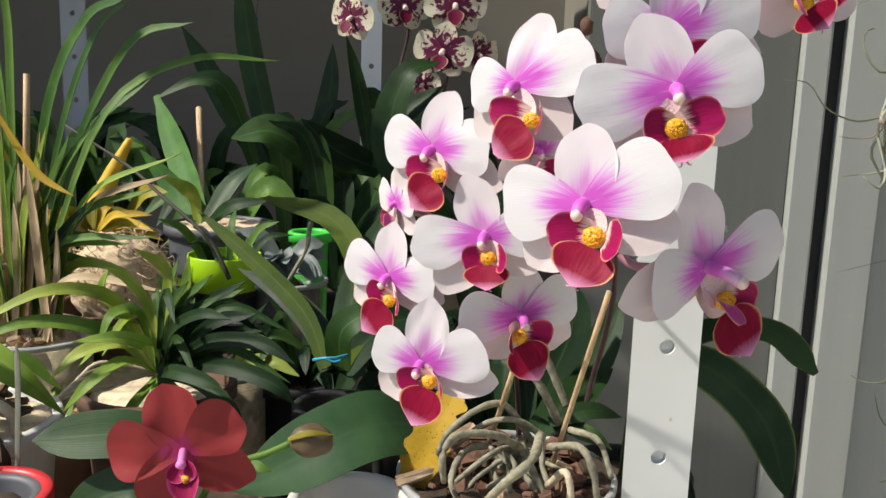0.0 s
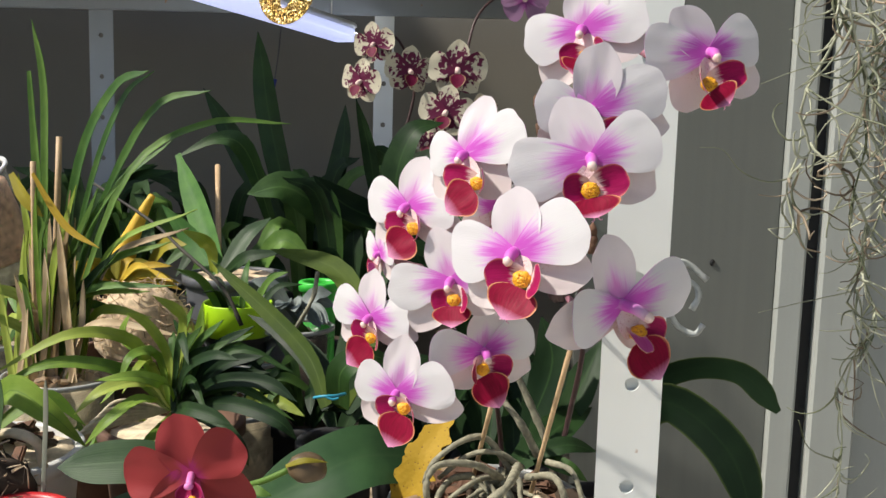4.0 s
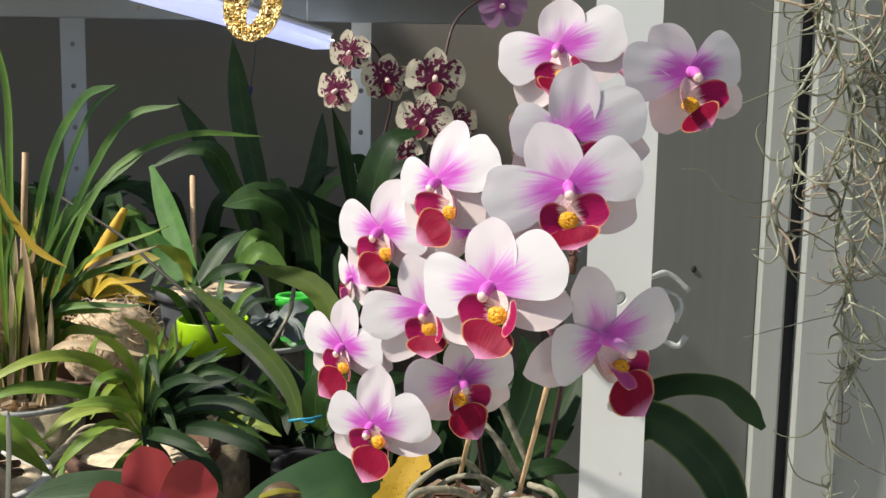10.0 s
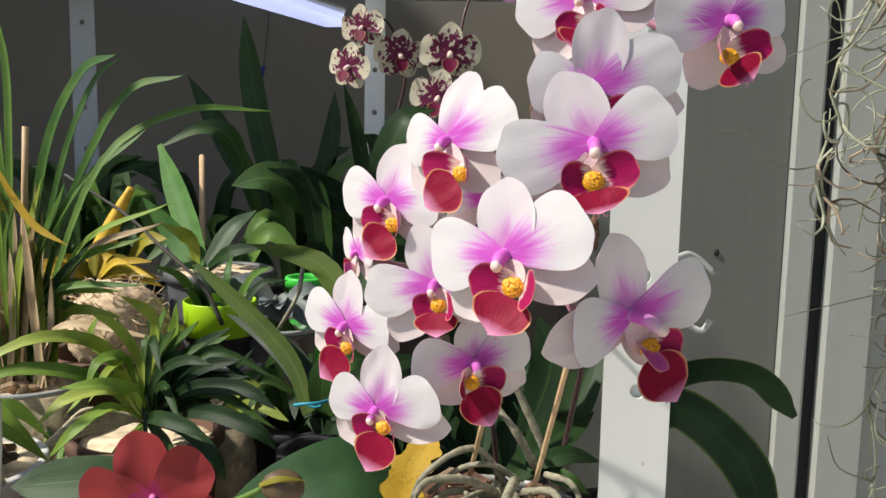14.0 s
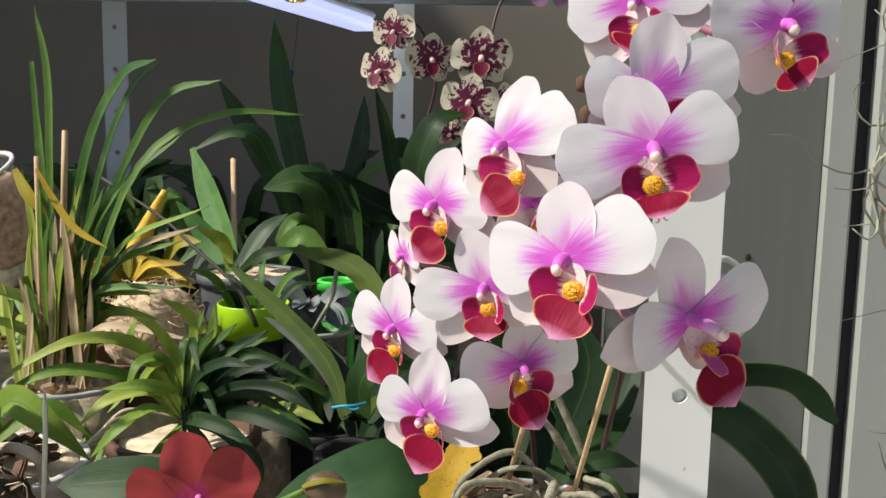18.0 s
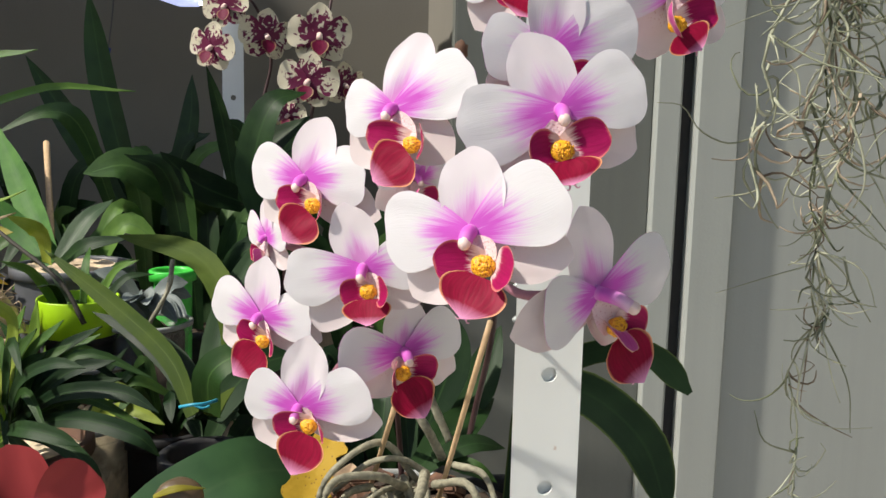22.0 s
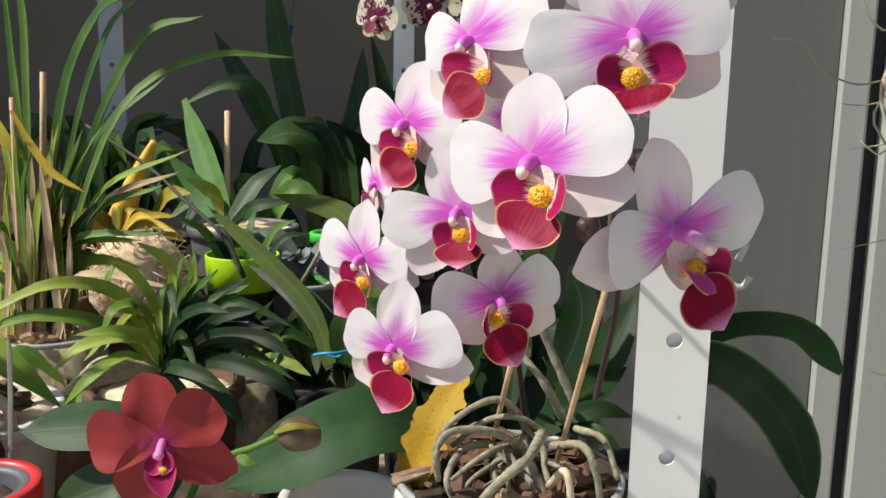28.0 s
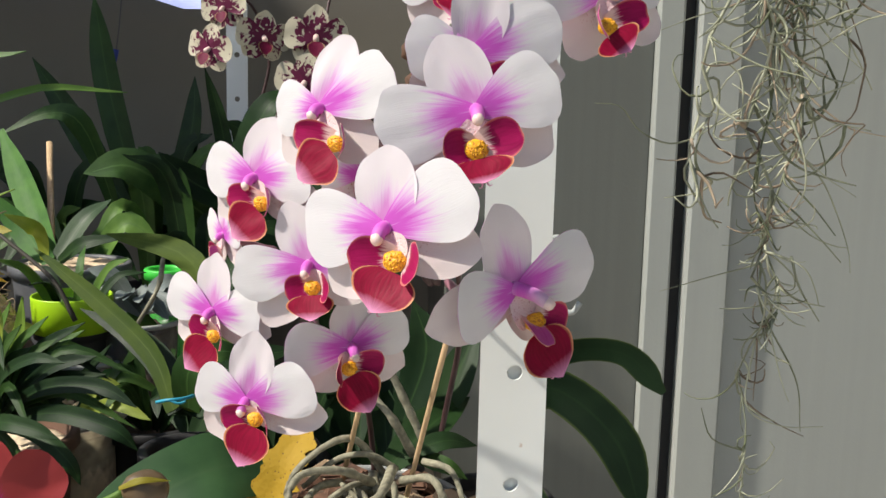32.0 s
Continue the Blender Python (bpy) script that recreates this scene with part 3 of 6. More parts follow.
# ---- shelf rack: slotted angle posts, an upper shelf and its lamp ----
def slotted_post(parent, x0, x1, y, z0, z1, material, holes, hole_x, depth=0.032, hole_r=0.0046, bend=1):
    """An angle post: a broad front flange with round holes and a side flange that runs back from its edge x0 (bend 1) or x1 (bend -1)."""
    w = x1 - x0
    bm = bmesh.new()
    cuts = [z0] + [(a + b) / 2 for a, b in zip(holes, holes[1:])] + [z1]
    for (a, b), h in zip(zip(cuts, cuts[1:]), holes):
        n = 16
        ring = [(hole_x + hole_r * math.cos(i * 2 * math.pi / n), h + hole_r * math.sin(i * 2 * math.pi / n)) for i in range(n)]
        rect = []
        for i in range(n):
            dx, dz = math.cos(i * 2 * math.pi / n), math.sin(i * 2 * math.pi / n)
            kx = ((x1 - hole_x) / dx) if dx > 1e-6 else ((x0 - hole_x) / dx if dx < -1e-6 else 1e9)
            kz = ((b - h) / dz) if dz > 1e-6 else ((a - h) / dz if dz < -1e-6 else 1e9)
            k = min(kx, kz)
            rect.append((hole_x + dx * k, h + dz * k))
        layers = []
        for yy in (y, y + 0.0018):
            layers.append(([bm.verts.new((px, yy, pz)) for px, pz in ring], [bm.verts.new((px, yy, pz)) for px, pz in rect],
                           [bm.verts.new((px, yy, pz)) for px, pz in ((x1, b), (x0, b), (x0, a), (x1, a))]))
        for li, (ri, re, co) in enumerate(layers):
            for i in range(n):
                j = (i + 1) % n
                f = [ri[i], ri[j], re[j], re[i]]
                bm.faces.new(f if li else f[::-1])
                p, q = rect[i], rect[j]
                for c, cp in zip(co, ((x1, b), (x0, b), (x0, a), (x1, a))):
                    on_p = (abs(p[0] - cp[0]) < 1e-7, abs(p[1] - cp[1]) < 1e-7)
                    on_q = (abs(q[0] - cp[0]) < 1e-7, abs(q[1] - cp[1]) < 1e-7)
                    if (on_p[0] and on_q[1] and not on_q[0]) or (on_p[1] and on_q[0] and not on_q[1]):
                        f = [re[i], re[j], c]
                        bm.faces.new(f if li else f[::-1])
        for i in range(n):
            j = (i + 1) % n
            bm.faces.new((layers[0][0][i], layers[0][0][j], layers[1][0][j], layers[1][0][i]))
    bmesh.ops.remove_doubles(bm, verts=list(bm.verts), dist=1e-6)
    front = under(part("front_flange", bm, material, smooth=False), parent)
    edge = x0 if bend > 0 else x1
    under(part("rounded_edge", tube([(edge + bend * 0.0016, y + 0.0022, z0), (edge + bend * 0.0016, y + 0.0022, z1)], 0.0017, 2, 8), material), parent)
    under(part("side_flange", box((0.0018, depth, z1 - z0), (edge + bend * 0.0009, y + depth / 2 + 0.002, (z0 + z1) / 2)), material, smooth=False), parent)
    return front


rack = thing("shelf_rack", (0.12, 0.51, 0), "white slotted-angle steel shelf rack with an upper shelf", "shelf rack")
slotted_post(rack, 0.1145, 0.1545, 0.505, 0.0, 1.75, M_STEEL, [1.086 + 0.069 * k for k in range(-14, 9)], 0.135, 0.036, bend=-1)
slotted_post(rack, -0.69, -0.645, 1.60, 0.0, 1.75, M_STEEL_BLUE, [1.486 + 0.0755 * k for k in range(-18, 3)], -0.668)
slotted_post(rack, -0.158, -0.122, 1.60, 0.0, 1.75, M_STEEL, [1.486 + 0.0755 * k for k in range(-18, 3)], -0.14)
under(part("back_flange", box((0.0205, 0.0018, 1.75), (0.1420, 0.5100, 0.875)), M_STEEL, smooth=False), rack)
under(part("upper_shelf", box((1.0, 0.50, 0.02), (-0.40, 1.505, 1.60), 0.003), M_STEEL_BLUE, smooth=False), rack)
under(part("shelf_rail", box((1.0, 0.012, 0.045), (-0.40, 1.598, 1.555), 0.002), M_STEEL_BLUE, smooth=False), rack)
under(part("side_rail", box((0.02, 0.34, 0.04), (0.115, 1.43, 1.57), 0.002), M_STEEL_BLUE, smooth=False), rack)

lamp = thing("grow_lamp", (-0.3, 1.35, 1.53), "long bluish-white tube lamp lit under the upper shelf", "lamp")
la, lb = Vector((-0.337, 1.050, 1.491)), Vector((-0.201, 1.550, 1.489))
ldir = (lb - la).normalized()
la = la - ldir * 0.35
lm = Matrix.Translation((la + lb) / 2) @ ldir.to_track_quat("X", "Z").to_matrix().to_4x4()
for nm, bmx, mt in (("diffuser", box(((lb - la).length, 0.05, 0.022), (0, 0, 0), 0.008), M_LAMP), ("housing", box(((lb - la).length + 0.01, 0.034, 0.012), (0, 0, 0.018), 0.003), M_STEEL)):
    bmesh.ops.transform(bmx, matrix=lm, verts=list(bmx.verts))
    under(part(nm, bmx, mt), lamp)
# extra glow on the lamp's far side and end, added to light the wall
strip = box(((lb - la).length * 0.9, 0.003, 0.014), (0, 0.0275, 0.002), 0.001)
box((0.003, 0.036, 0.014), ((lb - la).length / 2 + 0.003, 0, 0), 0.001, strip)
bmesh.ops.transform(strip, matrix=lm, verts=list(strip.verts))
under(part("wall_glow_strip", strip, M_WALL_GLOW, None, "added glowing strip on the lamp's far edges, brightens the wall"), lamp)
for k in (0.70, 0.92):
    p = la.lerp(lb, k)
    under(part("hanger", tube([p + Vector((0, 0, 0.02)), (p.x, p.y, 1.59)], 0.0015, 2, 5), M_STEEL), lamp)


# ---- orchid flowers ----
S_PETAL, S_SEPAL, S_LIP, S_LOBE = outline_petal, outline_sepal, outline_lip, outline_lobe


def tepal(name, flower, angle, length, half, shape, material, at=(0, 0, 0), lean=0.0, spin=0.0, label="", back=None, **kw):
    """One petal of a flower: it grows from at, at the given angle in the flower's plane, leans back by lean and turns about its own length by spin."""
    bm = petal(length, half, shape, two=back is not None, **kw)
    m = Matrix.Translation(at) @ rot(0, -angle, 0) @ rot(0, 0, lean) @ rot(spin, 0, 0)
    bmesh.ops.transform(bm, matrix=m, verts=list(bm.verts))
    ob = part(name, bm, material, flower, label)
    if back is not None:
        ob.data.materials.append(back)
    return ob


def moth_orchid_flower(plant, at, s, yaw, pitch, stem=None, seed=0, dorsal=(92, 0.95), petals=((15, 1.0), (167, 1.0)), lows=((-32, 1.02), (214, 1.02)), callus=(0.0, -0.45), lip=(270, 0.55), lobes=((10, 0.45), (170, 0.45)), column=(0.0, -0.18, -0.085)):
    """A white moth orchid bloom with magenta flares and a crimson lip. s: from its middle to a petal's tip, the unit of its other lengths;
    for each tepal its angle in the flower's plane and its length; callus: where the yellow callus sits; column: where the column ends."""
    rnd = random.Random(seed)
    m = Matrix.Translation(at) @ rot(0, 0, yaw) @ rot(pitch, 0, 0)
    end = Vector(column)
    bm = tube([(0, 0.05 * s, 0.03 * s), Vector((0, 0.0, 0.02 * s)).lerp(end * s, 0.5) + Vector((0, -0.02 * s, 0.03 * s)), end * s * 0.95], 0.080 * s, 9, 14, 0.072 * s)
    uvl = bm.loops.layers.uv.new("uv")
    for f in bm.faces:
        for loop in f.loops:
            loop[uvl].uv = (0.5, min(1, max(0, -loop.vert.co.y / (0.40 * s))))
    fl = part("flower", bm, M_COLUMN, None, "white moth orchid bloom with magenta flares and crimson lip")
    fl.parent = plant
    fl.matrix_parent_inverse = Matrix.Translation(plant.location).inverted()
    fl.matrix_basis = m
    j = lambda a: rnd.uniform(-a, a)
    tepal("dorsal_sepal", fl, dorsal[0], s * dorsal[1], s * 0.35, S_SEPAL, M_SEPAL, (0, 0.018 * s, 0.02 * s), 4 + j(3), 0, cup=0.10, curl=-0.03, wave=0.03, seed=seed + 1, nu=16, nv=16)
    for a, ln in lows:
        tepal("lateral_sepal", fl, a, s * ln, s * 0.36, S_SEPAL, M_SEPAL_LOW, (0, 0.07 * s, -0.04 * s), 5 + j(3), 0, cup=0.12, wave=0.03, seed=seed + 2, nu=16, nv=16)
    for k, (a, ln) in enumerate(petals):
        tepal("petal", fl, a, s * ln, s * (0.24 + 0.20 * min(1.0, ln)), S_PETAL, M_PETAL, (0, -0.01 * s, 0.02 * s), j(2), 0, cup=-0.05, curl=0.02, wave=0.022, seed=seed + k * 31 + 7, nu=20, nv=20)
    part("anther_cap", ball(0.070 * s, (0.95, 1.05, 1.0), 16, at=end * s, lump=0.12), M_CAP, fl, "pinkish-white anther cap")
    cx, cz = callus
    mid = Vector((cx * s, -0.15 * s, cz * s))
    d = Vector((cx, 0, cz + 0.10))
    tepal("throat", fl, math.degrees(math.atan2(d.z, d.x)), s * (d.length + 0.06), s * 0.22, S_LOBE, M_THROAT, (0, 0.0, -0.08 * s), -16, 0, "pale throat dotted with red", cup=0.35, seed=seed, nu=10, nv=10)
    bm = ball(0.112 * s, (1.15, 0.72, 0.95), 20, at=mid, lump=0.25)
    for k in range(34):
        q, e = rnd.uniform(0, 6.283), rnd.uniform(0.2, 1.0)
        ball(0.017 * s * rnd.uniform(0.7, 1.1), (1, 1, 1), 6, bm, mid + Vector((0.118 * e * math.cos(q), -0.076 * math.sqrt(1.05 - e * e), 0.098 * e * math.sin(q))) * s)
    part("callus", bm, M_CALLUS, fl, "orange-yellow callus with red dots")
    base = mid + Vector((-0.05 * cx * s, -0.06 * s, -0.10 * s))
    a, ln = lip
    lean = -math.degrees(math.asin(min(0.6, 0.10 / ln)))
    tepal("lip", fl, a, s * math.hypot(ln, 0.10) * 1.02, s * 0.365, S_LIP, M_LIP, base, lean - 8, 0, "crimson lip with orange margin and pink tip", cup=0.12, curl=-0.05, wave=0.05, seed=seed + 5, nu=18, nv=16)
    along = Vector((math.cos(radians(a)), 0, math.sin(radians(a))))
    side = Vector((-along.z, 0, along.x))
    tip = base + along * ln * s * 0.97 + Vector((0, -0.10 * s, 0))
    for sx in (1, -1):
        bm = tube([tip - along * 0.06 * s + side * sx * 0.02 * s, tip + along * 0.0 * s + side * sx * 0.03 * s, tip + along * 0.025 * s + side * sx * 0.05 * s, tip + along * 0.015 * s + side * sx * 0.075 * s], 0.014 * s, 7, 6, 0.004 * s)
        part("tendril", bm, M_TENDRIL, fl)
    for k, (a, ln) in enumerate(lobes):
        near = (k == 0 and yaw < -12) or (k == 1 and yaw > 12)
        hangs = math.sin(radians(a)) < -0.5
        out, ln = (0.42, ln * 0.5) if near else (0.15, ln)
        tepal("side_lobe", fl, a, s * math.hypot(ln, out), s * 0.225, S_LOBE, M_LOBE_BACK if hangs else M_LOBE, mid + Vector(((0.10 if near else 0.0) * (1, -1)[k] * s, 0.05 * s, 0.05 * s)), -math.degrees(math.atan2(out, ln)), 0, "crimson side lobe", M_LOBE if hangs else M_LOBE_BACK, cup=0.22, curl=0.05, wave=0.04, seed=seed + 6 + k, nu=14, nv=14)
    if stem is not None:
        back = Vector((0, 0.04 * s, 0))
        far = m.inverted() @ Vector(stem)
        part("pedicel", tube([back, back.lerp(far, 0.5) + Vector((0, 0.25 * s, -0.15 * s)), far], 0.0022, 8, 6, 0.0018), M_PEDICEL, fl)
    return fl


white_orchid = thing("white_orchid", (0.046, 0.535, 1.047), "white and magenta moth orchid blooming in a clear pot", "orchid")
F = moth_orchid_flower
F(white_orchid, (0.0437, 0.2657, 1.2674), 0.0284, -28, -4, (0.072, 0.37, 1.245), 1, dorsal=(91, 0.85), petals=((27, 1.05), (184, 0.95)), lows=((352, 1.01), (225, 0.93)), callus=(0.2, -0.3), lip=(253, 0.44), lobes=((344, 0.54), (186, 0.5)))
F(white_orchid, (0.0711, 0.2751, 1.3021), 0.0283, -2, -4, (0.08, 0.36, 1.3), 2, dorsal=(117, 0.88), petals=((22, 0.92), (193, 1.08)), lows=((341, 0.96), (232, 0.98)), callus=(0.0, -0.4), lip=(285, 0.28), lobes=((17, 0.48), (195, 0.36)))
F(white_orchid, (0.0731, 0.297, 1.3207), 0.027, 6, -8, (0.082, 0.37, 1.33), 3, dorsal=(79, 1.04), petals=((21, 1.18), (176, 0.82)), lows=((354, 1.24), (222, 0.98)), callus=(0.04, -0.41), lip=(281, 0.23), lobes=((8, 0.45), (172, 0.45)))
F(white_orchid, (0.0742, 0.3462, 1.3576), 0.0279, -20, -2, (0.09, 0.4, 1.36), 4, dorsal=(86, 0.78), petals=((17, 1.04), (193, 0.96)), lows=((351, 1.04), (233, 1.04)), callus=(0.13, -0.43), lip=(246, 0.27), lobes=((8, 0.45), (192, 0.43)))
F(white_orchid, (0.1259, 0.3281, 1.347), 0.0282, 18, -6, (0.1, 0.39, 1.36), 5, dorsal=(133, 0.87), petals=((21, 0.92), (182, 1.08)), lows=((339, 1.09), (240, 0.93)), callus=(-0.1, -0.48), lip=(306, 0.3), lobes=((17, 0.59), (200, 0.49)))
F(white_orchid, (0.0244, 0.3009, 1.302), 0.0243, -38, -2, (0.05, 0.4, 1.29), 6, dorsal=(68, 1.05), petals=((21, 1.24), (180, 0.76)), lows=((328, 0.98), (224, 0.98)), callus=(0.39, -0.44), lip=(224, 0.56), lobes=((358, 0.51), (174, 0.66)))
F(white_orchid, (-0.0046, 0.3893, 1.2736), 0.029, -36, 0, (0.01, 0.45, 1.26), 7, dorsal=(68, 0.96), petals=((6, 1.05), (172, 0.95)), lows=((341, 1.25), (213, 0.98)), callus=(0.27, -0.33), lip=(231, 0.52), lobes=((354, 0.54), (178, 0.59)))
F(white_orchid, (-0.0227, 0.3889, 1.2163), 0.0253, -34, 2, (0.0, 0.45, 1.22), 8, dorsal=(82, 1.01), petals=((5, 1.01), (163, 0.99)), lows=((346, 1.09), (208, 0.98)), callus=(0.16, -0.35), lip=(228, 0.61), lobes=((6, 0.69), (159, 0.48)))
F(white_orchid, (0.0188, 0.3647, 1.2405), 0.0271, -16, 0, (0.03, 0.44, 1.23), 9, dorsal=(109, 0.98), petals=((11, 0.81), (192, 1.19)), lows=((340, 0.98), (230, 1.18)), callus=(0.12, -0.29), lip=(276, 0.37), lobes=((0, 0.45), (200, 0.42)))
F(white_orchid, (0.0364, 0.3738, 1.2043), 0.0281, 20, 4, (0.045, 0.45, 1.21), 10, dorsal=(89, 0.8), petals=((20, 0.97), (180, 1.03)), lows=((338, 1.05), (226, 0.84)), callus=(-0.07, -0.26), lip=(295, 0.59), lobes=((3, 0.53), (182, 0.43)))
F(white_orchid, (-0.0064, 0.3684, 1.183), 0.0278, -22, 4, (0.02, 0.46, 1.19), 11, dorsal=(80, 1.11), petals=((18, 1.14), (165, 0.86)), lows=((354, 1.22), (216, 0.98)), callus=(0.22, -0.18), lip=(252, 0.59), lobes=((18, 0.45), (187, 0.53)))
F(white_orchid, (0.0852, 0.2763, 1.2473), 0.0288, 32, 6, (0.075, 0.36, 1.235), 12, dorsal=(112, 1.01), petals=((13, 1.22), (194, 0.84)), lows=((332, 0.98), (197, 1.10)), callus=(0.22, -0.33), lip=(298, 0.57), lobes=((350, 0.42), (250, 0.36)), column=(0.12, -0.40, -0.04))
F(white_orchid, (-0.022, 0.425, 1.245), 0.0190, -62, 4, (0.0, 0.45, 1.235), 13, dorsal=(80, 1.0))
for pts, r in ((((0.095, 0.560, 1.077), (0.102, 0.565, 1.109), (0.106, 0.530, 1.176), (0.085, 0.42, 1.26), (0.085, 0.385, 1.32), (0.105, 0.40, 1.375)), 0.0022), (((0.057, 0.570, 1.063), (0.053, 0.560, 1.105), (0.04, 0.49, 1.19), (0.03, 0.45, 1.225), (0.005, 0.45, 1.265)), 0.002)):
    under(part("flower_spike", tube(pts, r, 24, 8, r * 0.6), M_SPIKE), white_orchid)


def pot(parent, at, r, h, material, label, fill=None, fill_z=0.012, name="pot"):
    p = under(part(name, pot_form(r, h, at), material, None, label), parent)
    if material is M_CLEAR:
        under(part("rim", lathe([(r + 0.002, h - 0.004), (r + 0.0042, h - 0.003), (r + 0.0045, h + 0.0002), (r + 0.003, h + 0.0010), (r + 0.0005, h + 0.001), (r + 0.0005, h - 0.003)], 48, at, True), M_RIM, None, "cloudy rolled rim"), parent)
    if fill:
        bm = bmesh.new()
        rings, seg = [], 28
        for i in range(9):
            q = i / 8 * (r - 0.004)
            ring = []
            for k in range(seg if i else 1):
                a = k * 2 * math.pi / seg
                x, y = q * math.cos(a), q * math.sin(a)
                ring.append(bm.verts.new((at[0] + x, at[1] + y, at[2] + h - fill_z + 0.007 * noise.noise(Vector((x, y, at[0])) * 70))))
            rings.append(ring)
        for a, b in zip(rings, rings[1:]):
            for k in range(seg):
                bm.faces.new((a[k % len(a)], b[k], b[(k + 1) % seg]) if len(a) == 1 else (a[k], b[k], b[(k + 1) % seg], a[(k + 1) % seg]))
        low = [bm.verts.new((v.co.x * 0.86 + at[0] * 0.14, v.co.y * 0.86 + at[1] * 0.14, at[2] + 0.008)) for v in rings[-1]]
        for k in range(seg):
            bm.faces.new((rings[-1][k], low[k], low[(k + 1) % seg], rings[-1][(k + 1) % seg]))
        bm.faces.new(low[::-1])
        bmesh.ops.recalc_face_normals(bm, faces=bm.faces)
        under(part("potting_mix", bm, fill), parent)
    return p


def chips(parent, at, r, count, seed, size=0.012, materials=None, name="bark_chip"):
    rnd = random.Random(seed)
    for i in range(count):
        a, q = rnd.uniform(0, 2 * math.pi), r * math.sqrt(rnd.random())
        s = size * rnd.uniform(0.6, 1.5)
        bm = box((s * rnd.uniform(1, 2.2), s, s * 0.45), bevel=s * 0.12)
        for v in bm.verts:
            v.co += Vector((noise.noise(v.co * 90 + Vector((i, 0, 0))), noise.noise(v.co * 90 + Vector((0, i, 3))), noise.noise(v.co * 90 + Vector((5, 2, i))))) * s * 0.28
        bmesh.ops.transform(bm, matrix=Matrix.Translation((at[0] + q * math.cos(a), at[1] + q * math.sin(a), at[2] + rnd.uniform(0, 0.006))) @ rot(rnd.uniform(-35, 35), rnd.uniform(-35, 35), rnd.uniform(0, 360)), verts=list(bm.verts))
        under(part(name, bm, rnd.choice(materials or (M_BARK, M_BARK, M_BARK_PALE)), smooth=False), parent)


wp = Vector((0.046, 0.535, 1.060))
RIM = wp.z
pot(white_orchid, (wp.x, wp.y, BENCH), 0.066, RIM - BENCH, M_CLEAR, "clear plastic pot", M_SOIL, 0.003)
chips(white_orchid, (wp.x, wp.y, RIM - 0.003), 0.062, 90, 3, 0.011, (M_BARK, M_BARK, M_SOIL, M_BARK, M_SOIL, M_BARK, M_BARK_PALE))


def stake(parent, a, b, r=0.0017, name="stake"):
    return under(part(name, tube([a, b], r, 4, 7, r * 0.95, rough=0.1), M_WOOD, None, "thin bamboo stake"), parent)


def leaf(parent, points, width, material=None, **kw):
    return under(part("leaf", blade(points, width, **kw), material or M_LEAF), parent)


def root(parent, points, r, material=None):
    return under(part("aerial_root", tube(points, r, 16, 8, r * 0.75, rough=0.25), material or M_ROOT), parent)


# ---- the white orchid's pot ----
stake(white_orchid, (0.093, 0.475, 1.194), (0.074, 0.530, 1.066))
stake(white_orchid, (0.045, 0.500, 1.141), (0.035, 0.560, 1.066))
root(white_orchid, [(0.053, 0.520, 1.083), (0.035, 0.500, 1.099), (0.013, 0.490, 1.102), (0.005, 0.480, 1.094), (0.006, 0.485, 1.075)], 0.00259)
root(white_orchid, [(0.062, 0.540, 1.079), (0.044, 0.530, 1.106), (0.027, 0.520, 1.108), (0.008, 0.510, 1.096), (0.002, 0.510, 1.081)], 0.00237)
root(white_orchid, [(0.064, 0.510, 1.095), (0.055, 0.470, 1.097), (0.041, 0.465, 1.086), (0.030, 0.475, 1.068)], 0.00311)
root(white_orchid, [(0.069, 0.540, 1.083), (0.051, 0.530, 1.097), (0.031, 0.530, 1.094), (0.011, 0.530, 1.077)], 0.00222)
root(white_orchid, [(0.071, 0.520, 1.084), (0.086, 0.500, 1.093), (0.093, 0.490, 1.084), (0.097, 0.490, 1.064)], 0.00259)
root(white_orchid, [(0.080, 0.550, 1.089), (0.066, 0.540, 1.116), (0.052, 0.550, 1.130)], 0.00311)
root(white_orchid, [(0.088, 0.570, 1.092), (0.076, 0.570, 1.118), (0.064, 0.570, 1.143)], 0.00311)
root(white_orchid, [(0.066, 0.530, 1.076), (0.045, 0.520, 1.083), (0.029, 0.500, 1.083), (0.013, 0.490, 1.073)], 0.00207)
root(white_orchid, [(0.069, 0.500, 1.068), (0.075, 0.480, 1.086), (0.078, 0.475, 1.080), (0.079, 0.475, 1.067)], 0.00259, M_ROOT_PALE)
root(white_orchid, [(0.086, 0.540, 1.088), (0.101, 0.520, 1.089), (0.109, 0.510, 1.069)], 0.00222)
rndr = random.Random(61)
for k in range(11):
    a = rndr.uniform(-0.4, 3.6) + math.pi
    b = Vector((wp.x + rndr.uniform(-0.012, 0.016), wp.y + rndr.uniform(-0.01, 0.02), RIM + rndr.uniform(0.002, 0.02)))
    q = rndr.uniform(0.03, 0.062)
    e = Vector((wp.x + q * math.cos(a), wp.y + q * math.sin(a) * 0.9, RIM + rndr.uniform(-0.004, 0.006)))
    root(white_orchid, [b, b.lerp(e, 0.35) + Vector((rndr.uniform(-0.012, 0.012), 0, rndr.uniform(0.004, 0.018))), b.lerp(e, 0.75) + Vector((rndr.uniform(-0.012, 0.012), rndr.uniform(-0.008, 0.004), 0.008)), e], rndr.uniform(0.0016, 0.003), M_ROOT)
# leaves behind the pot, their shade carried by the darkened green
leaf(white_orchid, [(0.067, 0.560, 1.079), (0.096, 0.580, 1.100), (0.127, 0.620, 1.104)], 0.03, M_LEAF_DARK_SHADED)
